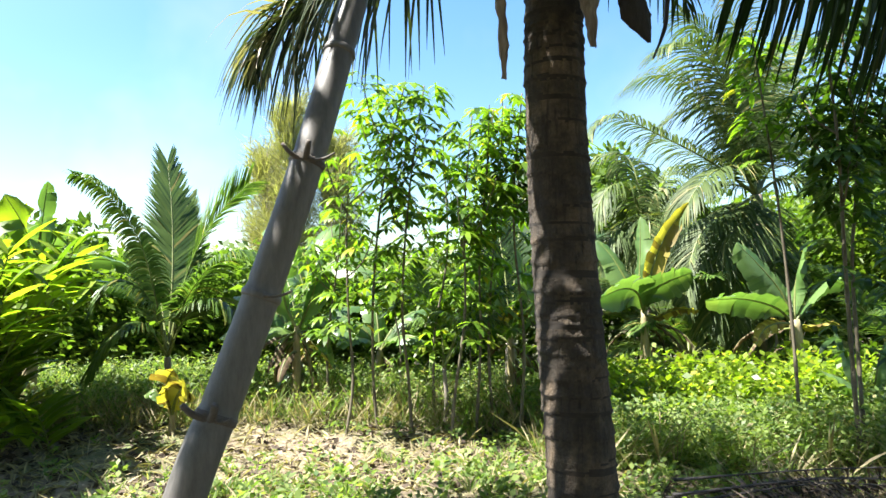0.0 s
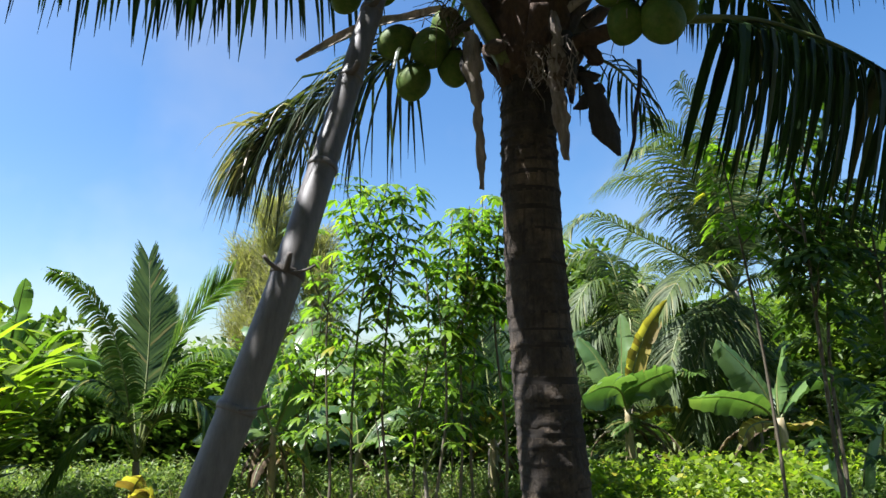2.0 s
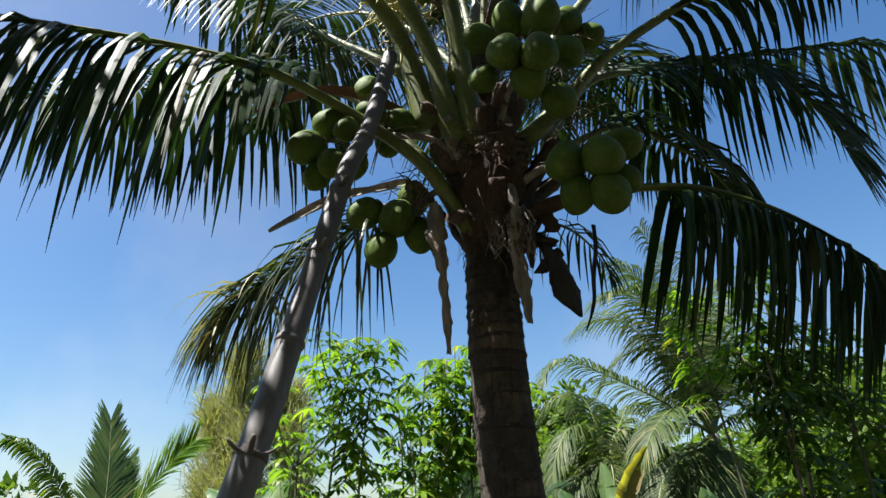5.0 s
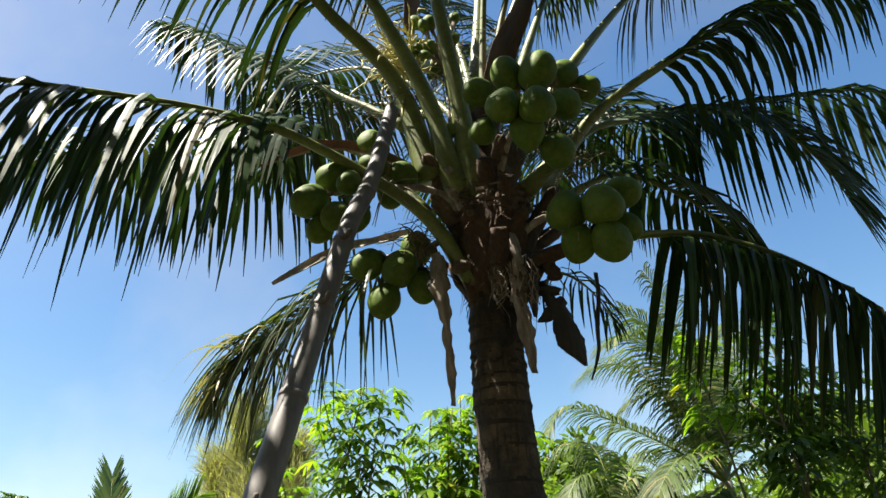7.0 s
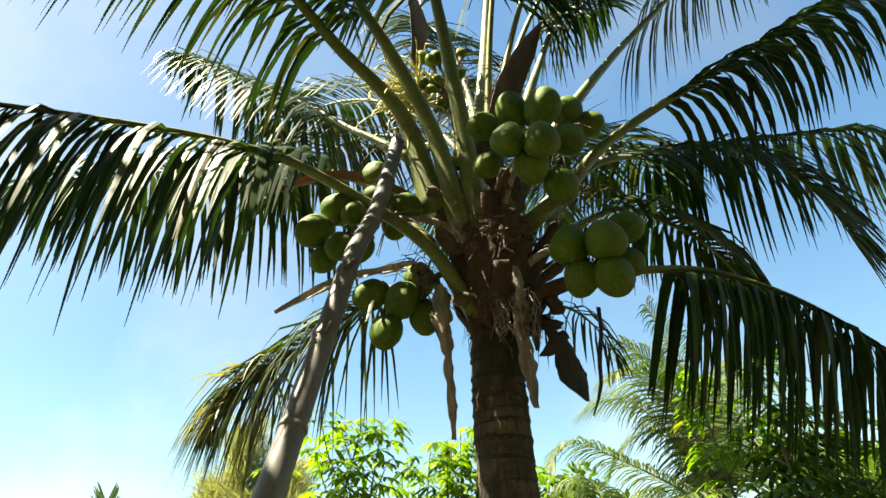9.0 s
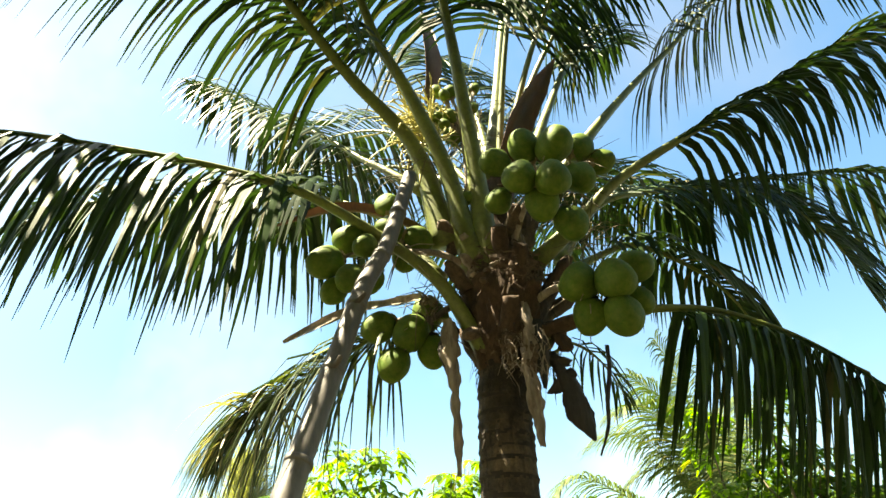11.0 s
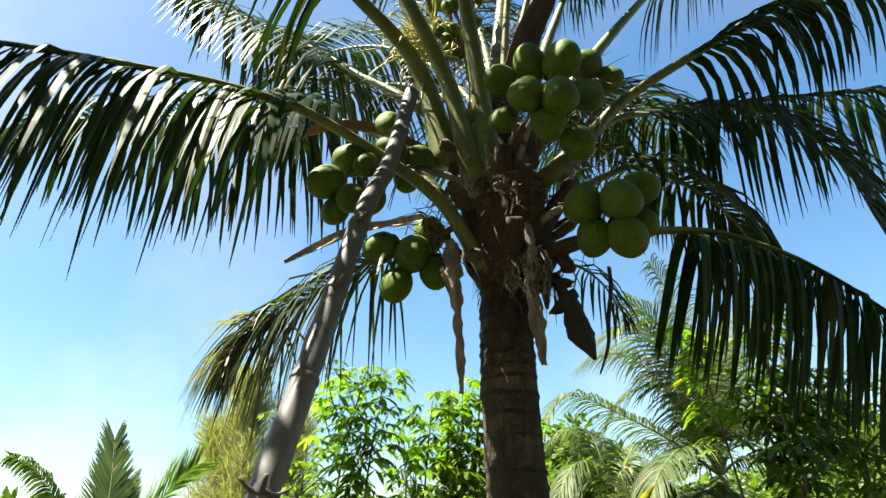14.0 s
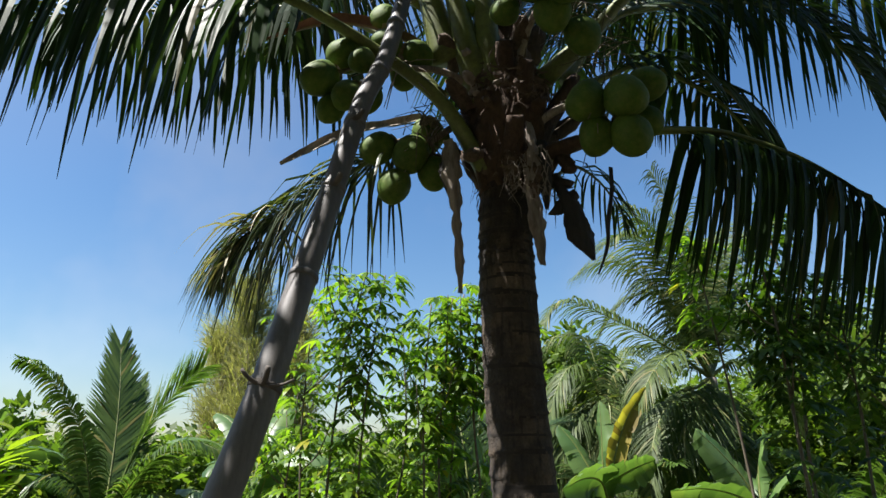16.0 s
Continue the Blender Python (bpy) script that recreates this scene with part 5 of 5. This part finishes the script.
cassava([(0.08, 6.55, 0), (0.12, 6.6, 0.5), (0.22, 6.6, 1.3), (0.22, 6.7, 2.3), (0.3, 6.7, 3.35)], 0.3, 95, "tall cassava with dark crooked stem base", 0.017, 0.22)
cassava([(0.55, 7.2, 0), (0.5, 7.2, 0.9), (0.55, 7.2, 1.9), (0.7, 7.2, 3.6)], 0.3, 88, "leafy cassava in sunlight", 0.017, 0.22)
cassava([(-0.1, 7.6, 0), (-0.1, 7.6, 1.0), (0.05, 7.6, 2.0), (0.0, 7.6, 3.3)], 0.25, 88, "leafy cassava at the back of the row", 0.017, 0.22)
cassava([(0.8, 6.9, 0), (0.85, 6.9, 1.0), (0.75, 6.9, 2.3), (0.85, 6.9, 3.65)], 0.3, 81, "leafy cassava beside the palm trunk", 0.017, 0.22)
cassava([(0.35, 7.0, 0), (0.4, 7.0, 1.0), (0.4, 7.0, 2.0), (0.55, 7.0, 3.5)], 0.3, 81, "tall leafy cassava in full sun", 0.017, 0.22)
cassava([(-1.25, 7.4, 0), (-1.3, 7.4, 0.9), (-1.2, 7.4, 1.8), (-1.15, 7.4, 2.6)], 0.3, 76, "thin cassava beside the bananas")
# shade-darkened leaf colour on the next two and on the broad one
cassava([(3.54, 5.63, 0), (3.5, 5.63, 0.8), (3.45, 5.6, 1.8), (3.4, 5.55, 2.8), (3.3, 5.5, 3.7)], 0.26, 100, "tall cassava with shade painted into its large leaves", 0.022, 0.22, 4, 0.42, M_CASSAVA_SHADED)
cassava([(3.75, 5.9, 0), (3.72, 5.9, 0.9), (3.7, 5.9, 1.8), (3.75, 5.85, 2.8), (3.6, 5.8, 4.2)], 0.28, 115, "tall cassava with shade painted into its large leaves", 0.02, 0.22, 4, 0.42, M_CASSAVA_SHADED)
cassava([(3.4, 6.3, 0), (3.35, 6.3, 1.2), (3.2, 6.2, 2.4), (2.9, 6.0, 4.0)], 0.66, 56, "tall cassava with bright top leaves", 0.018, 0.2, 1, 0.2)
cassava([(4.3, 6.0, 0), (4.3, 6.0, 1.2), (4.35, 6.0, 2.4), (4.3, 6.0, 3.6)], 0.22, 115, "broad cassava at the edge of the weeds", 0.02, 0.22, 4, 0.5, M_CASSAVA_SHADED)


for x, y, h in ((-1.7, 8.3, 1.6), (0.3, 8.4, 2.0), (1.15, 7.9, 1.8), (-0.6, 8.6, 2.0)):
    cassava([(x, y, 0), (x + 0.05, y, h * 0.35), (x - 0.04, y, h * 0.7), (x + 0.06, y, h)], 0.25, 46, "low leafy cassava between the taller ones", 0.013, 0.2, 3, 0.35)


# ---- ginger clump ----
rng.seed(16)


def lance_leaf(b, base, way, length, width, sag=0.5):
    way = unit(way)
    s = cross(way, V(0, 0, 1))
    s = unit(s) if np.linalg.norm(s) > 0.05 else V(1, 0, 0)
    up = cross(s, way)
    pts = [base + way * length * u + V(0, 0, -sag * length * u * u * 0.5) for u in (0, 0.18, 0.4, 0.65, 0.85, 1.0)]
    b.strip(pts, [width * w for w in (0.1, 0.75, 1.0, 0.85, 0.45, 0.03)], s, 0.25, up)


def ginger_clump(at, stems, label, height=2.0, spread=0.9, leaf=0.5):
    x, y = at
    z0 = ground_height(x, y) - 0.03
    clump = thing("ginger_clump", (x, y, z0), label, "shrub", "leafy clumps")
    for _ in range(stems):
        a = rng.uniform(0, 6.28)
        r = rng.random() ** 0.5
        foot = V(x + 0.35 * r * math.cos(a), y + 0.35 * r * math.sin(a), z0)
        h = height * rng.uniform(0.6, 1.05)
        top = foot + V(spread * r * math.cos(a), spread * r * math.sin(a), h)
        pts, _ = curve([tuple(foot), tuple(foot * 0.55 + top * 0.45 + V(0, 0, h * 0.08)), tuple(top)], 16)
        stem = Build()
        stem.tube(pts, [0.011 * (1 - 0.5 * k / 16) for k in range(17)], 6)
        holder = part("stem", stem, M_RACHIS, clump, "", True)
        d2 = rng.uniform(0, 3.14)
        for k in range(3, 17):
            for q in range(1 if k < 15 else 2):
                w = V(math.cos(d2), math.sin(d2), 0) * (1 if (k + q) % 2 else -1)
                leaves = Build()
                lance_leaf(leaves, pts[k], w + V(rng.gauss(0, 0.25), rng.gauss(0, 0.25), rng.uniform(0.4, 1.3)), leaf * rng.uniform(0.75, 1.15), leaf * 0.125, rng.uniform(0.2, 0.9))
                part("leaf", leaves, M_SHRUB, holder)


ginger_clump((-5.25, 7.3), 30, "dense ginger clump with long yellow-green leaves", 2.35, 1.15, 0.62)
ginger_clump((-4.85, 6.35), 34, "tall ginger clump with yellow-green leaves", 1.9, 1.15, 0.58)
ginger_clump((-3.75, 6.5), 4, "small ginger clump with yellow leaves", 0.42, 0.5, 0.5)


# ---- distant trees ----
rng.seed(17)


def leaf_cloud(b, centre, size, count, leaf, flat=0.7):
    for _ in range(count):
        d = unit(V(rng.gauss(0, 1), rng.gauss(0, 1), rng.gauss(0, 1)))
        p = centre + d * V(size, size, size * flat) * rng.uniform(0.45, 1.0)
        w = unit(d + V(rng.gauss(0, 0.7), rng.gauss(0, 0.7), rng.gauss(-0.2, 0.6)))
        s = unit(cross(w, V(rng.gauss(0, 1), rng.gauss(0, 1), rng.gauss(0, 1))))
        l = leaf * rng.uniform(0.6, 1.3)
        b.strip([p, p + w * l * 0.5, p + w * l], [0.05 * l, 0.26 * l, 0.02 * l], s)


def broad_tree(at, height, crown, label, clumps=26, leaf=0.22, group="trees behind", leaves=130):
    x, y = at
    tree = thing("tree", (x, y, -0.05), label, "tree", group)
    wood, foliage = Build(), Build()
    trunk, _ = curve([(x, y, -0.05), (x + 0.1, y, height * 0.35), (x, y, height * 0.7)], 10)
    wood.tube(trunk, [0.16 * (1 - 0.06 * k) for k in range(11)], 8)
    for _ in range(clumps):
        d = unit(V(rng.gauss(0, 1), rng.gauss(0, 1), rng.gauss(0.15, 0.7)))
        c = V(x, y, height - crown * 0.8) + d * crown * rng.uniform(0.45, 1.0)
        o = trunk[rng.randrange(5, 11)]
        limb, _ = curve([tuple(o), tuple((o + c) / 2 + V(0, 0, 0.1)), tuple(c)], 5)
        wood.tube(limb, [0.05, 0.045, 0.035, 0.028, 0.02, 0.012], 5)
        leaf_cloud(foliage, c, crown * rng.uniform(0.25, 0.42), leaves, leaf)
    part("trunk", wood, M_TRUNK_FAR, tree, "", True)
    part("crown", foliage, M_TREE, tree, "")


broad_tree((4.8, 18.0), 5.4, 1.6, "round green broadleaf tree far behind")
broad_tree((10.5, 15.5), 5.2, 2.2, "broad green tree behind the palms")
broad_tree((-8.5, 14.0), 2.9, 1.5, "low green bush tree at the field edge")
broad_tree((9.0, 11.0), 4.4, 1.8, "green tree at the field edge")


def casuarina(at, height, label):
    x, y = at
    tree = thing("casuarina_tree", (x, y, -0.05), label, "tree", "casuarinas")
    wood, needles = Build(), Build()
    trunk, _ = curve([(x, y, -0.05), (x + 0.1, y, height * 0.5), (x + 0.05, y, height)], 14)
    wood.tube(trunk, [0.1 * (1 - 0.065 * k) for k in range(15)], 7)
    for _ in range(240):
        u = rng.uniform(0.08, 1.0)
        o = trunk[min(14, int(u * 14))]
        a = rng.uniform(0, 6.28)
        l = (0.12 + 0.42 * math.sin(math.pi * min(1.0, 0.12 + 0.88 * (1 - u)))) * rng.uniform(0.5, 1.2)
        tip = o + V(math.cos(a) * l, math.sin(a) * l, l * rng.uniform(0.7, 1.7))
        limb, _ = curve([tuple(o), tuple((o + tip) / 2 - V(0, 0, 0.05)), tuple(tip)], 5)
        wood.tube(limb, [0.014, 0.012, 0.01, 0.008, 0.005, 0.003], 4)
        for _ in range(44):
            p = limb[rng.randrange(1, 6)] + V(rng.gauss(0, 0.07), rng.gauss(0, 0.07), rng.gauss(0, 0.1))
            w = unit(V(math.cos(a) * 0.6 + rng.gauss(0, 0.5), math.sin(a) * 0.6 + rng.gauss(0, 0.5), rng.gauss(1.0, 0.4)))
            n = rng.uniform(0.2, 0.45)
            s = unit(cross(w, V(rng.gauss(0, 1), rng.gauss(0, 1), 0.3)))
            needles.strip([p, p + w * n * 0.6, p + w * n + V(0, 0, -0.15 * n)], [0.006, 0.005, 0.002], s)
    part("trunk", wood, M_TRUNK_FAR, tree, "", True)
    part("needle_foliage", needles, M_NEEDLE, tree, "")


casuarina((-3.6, 15.0), 6.0, "tall feathery yellow-green casuarina behind the bananas")
casuarina((-4.3, 15.6), 4.9, "lower feathery yellow-green casuarina behind the bananas")
casuarina((-2.6, 15.2), 5.2, "feathery yellow-green casuarina behind the cassava")


rng.seed(18)
# unseen tree, added so that its shadow falls on the trodden earth
broad_tree((-6.5, 4.3), 5.9, 0.95, "unseen tree added to shade the trodden earth", 12, 0.28, "grove at the path", 70)
# another unseen one, added to keep the lower bamboo pole shaded
broad_tree((-4.0, 1.7), 6.8, 1.15, "slim unseen tree added to shade the pole", 16, 0.3, "grove at the path", 80)
# unseen grove at the path, added round and over the viewer to block skylight
for gx, gy, gh, gc in ((-1.2, -3.4, 7.6, 2.5), (-5.2, -2.6, 8.2, 2.5), (1.3, -2.3, 8.6, 2.4), (3.6, -2.6, 7.4, 2.5), (-5.5, -3.6, 7.0, 2.4), (1.0, -7.0, 8.0, 2.8), (6.8, -0.5, 6.6, 2.2), (-4.5, -7.5, 7.5, 2.6), (6.0, -6.0, 7.5, 2.6)):
    broad_tree((gx, gy), gh, gc, "unseen green tree added by the path to block skylight", 44, 0.42, "grove at the path", 130)


# ---- undergrowth ----
def scatter(name, mat, label, category, count, place, leaves, leaf, height, slim=0.3, seed=1, upright=0.6):
    """Many small plants in one mesh; place(r, n) gives x, y and a size factor of n plants."""
    r = np.random.RandomState(seed)
    x, y, k = place(r, count)
    z = np.array([ground_height(a, b) for a, b in zip(x, y)])
    n = leaves
    X, Y, Z, K = (np.repeat(q, n) for q in (x, y, z, k))
    m = len(X)
    a = r.uniform(0, 2 * np.pi, m)
    u = r.uniform(0, 1, m) ** 0.7
    rad = height * 0.32 * K * r.uniform(0, 1, m)
    p = np.stack([X + rad * np.cos(a), Y + rad * np.sin(a), Z + height * K * u], 1)
    b = a + r.normal(0, 0.6, m)
    w = np.stack([np.cos(b), np.sin(b), r.normal(upright, 0.45, m)], 1)
    w /= np.linalg.norm(w, axis=1)[:, None]
    s = np.cross(w, r.normal(0, 0.5, (m, 3)) + (0, 0, 1))
    s /= np.linalg.norm(s, axis=1)[:, None]
    l = (leaf * K * r.uniform(0.55, 1.3, m))[:, None]
    v = np.stack([p, p + w * l * 0.45 + s * l * slim, p + w * l * 1.0 - (0, 0, 0.12) * l, p + w * l * 0.45 - s * l * slim], 1).reshape(-1, 3)
    me = bpy.data.meshes.new(name)
    me.vertices.add(4 * m)
    me.vertices.foreach_set("co", v.ravel())
    me.loops.add(4 * m)
    me.loops.foreach_set("vertex_index", np.arange(4 * m))
    me.polygons.add(m)
    me.polygons.foreach_set("loop_start", np.arange(0, 4 * m, 4))
    me.update(calc_edges=True)
    me.materials.append(mat)
    return tagged(new(name, me), label, category, "", "stuff")


def box_place(x0, x1, y0, y1, small=0.5, big=1.3):
    def place(r, n):
        return r.uniform(x0, x1, n), r.uniform(y0, y1, n), r.uniform(small, big, n)
    return place


def bare(x, y):
    """How bare the soil is: a sandy clearing before the cassavas, and trodden earth in the shade beside it."""
    return np.maximum(np.exp(-(((x + 2.4) / 3.8) ** 4 + ((y - 6.3) / 1.5) ** 4)), np.exp(-(((x + 3.6) / 1.9) ** 4 + ((y - 4.9) / 1.3) ** 4)))


def thinned(place):
    def some(r, n):
        x, y, k = place(r, n)
        keep = r.uniform(0, 1, len(x)) > 0.95 * bare(x, y)
        return x[keep], y[keep], k[keep]
    return some


scatter("weeds", M_WEED, "lush knee-high green and yellow weeds", "weeds", 3000, box_place(1.2, 7.5, 5.4, 9.5, 0.35, 1.25), 56, 0.055, 0.48, 0.25, 3)
scatter("grass", M_WEED, "tall thin grass among the weeds", "grass", 900, box_place(1.0, 7, 5.6, 9.0), 7, 0.42, 0.08, 0.011, 13, 1.9)
scatter("weeds", M_SHRUB, "yellow-green broadleaf weeds in full sun", "weeds", 420, box_place(1.6, 4.9, 6.6, 8.6, 0.6, 1.2), 30, 0.085, 0.72, 0.3, 23)
scatter("litter", M_LITTER, "brown leaf litter on the sand", "litter", 4200, box_place(-6, 4, 3.6, 8.2), 4, 0.07, 0.02, 0.3, 24, 0.15)
scatter("straw", M_STRAW, "dry stalks among the weeds", "dry stalks", 500, box_place(0.8, 7, 5.0, 9.0), 5, 0.5, 0.1, 0.015, 14, 1.2)
scatter("weeds", M_WEED, "tall green weeds before the trees", "weeds", 1900, box_place(-7, 1.5, 7.1, 10.5, 0.3, 1.1), 34, 0.075, 0.5, 0.16, 4)
scatter("grass", M_WEED, "tall rank grass before the trees", "grass", 1000, box_place(-7, 1.5, 7.0, 10.5), 8, 0.42, 0.06, 0.018, 15, 2.0)
scatter("straw", M_STRAW, "dry stalks before the trees", "dry stalks", 1900, box_place(-7, 1.5, 6.9, 9), 6, 0.36, 0.12, 0.012, 16, 1.3)
scatter("weeds", M_WEED, "short green ground weeds", "weeds", 3000, thinned(box_place(-6, 2.5, 3.2, 7.6)), 16, 0.055, 0.13, 0.3, 5)
scatter("grass", M_WEED, "green grass blades", "grass", 2600, thinned(box_place(-6, 5, 3, 8.5)), 8, 0.14, 0.04, 0.04, 6, 1.6)
scatter("straw", M_STRAW, "dry straw and leaf litter", "litter", 6000, box_place(-6, 5, 3, 9), 5, 0.16, 0.03, 0.05, 7, 0.1)
scatter("far_thicket", M_TREE, "dense green thicket behind the garden", "thicket", 1700, box_place(-16, 1, 11.5, 14, 0.5, 1.15), 60, 0.2, 2.1, 0.25, 8)
scatter("far_thicket", M_TREE, "dense green thicket behind the palms", "thicket", 1700, box_place(1, 16, 12.5, 14.5, 0.55, 1.1), 60, 0.2, 3.3, 0.25, 9)


# ---- dead fronds on the ground ----
def dead_fronds():
    heap = thing("dead_frond", (2.9, 4.5, 0.02), "heap of dark dry palm fronds on the ground", "dead palm fronds")
    for n in range(7):
        x0, y0 = rng.uniform(1.5, 2.1), rng.uniform(4.35, 4.75)
        z = 0.03 + 0.025 * n
        frond(heap, [(x0, y0, z), (x0 + 1.0, y0 + rng.uniform(-0.1, 0.2), z + 0.1), (x0 + 2.0, y0 + rng.uniform(-0.1, 0.25), z + 0.06), (x0 + 2.8, y0 + rng.uniform(-0.1, 0.3), z - 0.02)],
              M_LITTER, 40, 0.36, 0.012, 0.1, 0.5, 0.009, 3, 0.0, -0.1, "", M_DEAD)


dead_fronds()
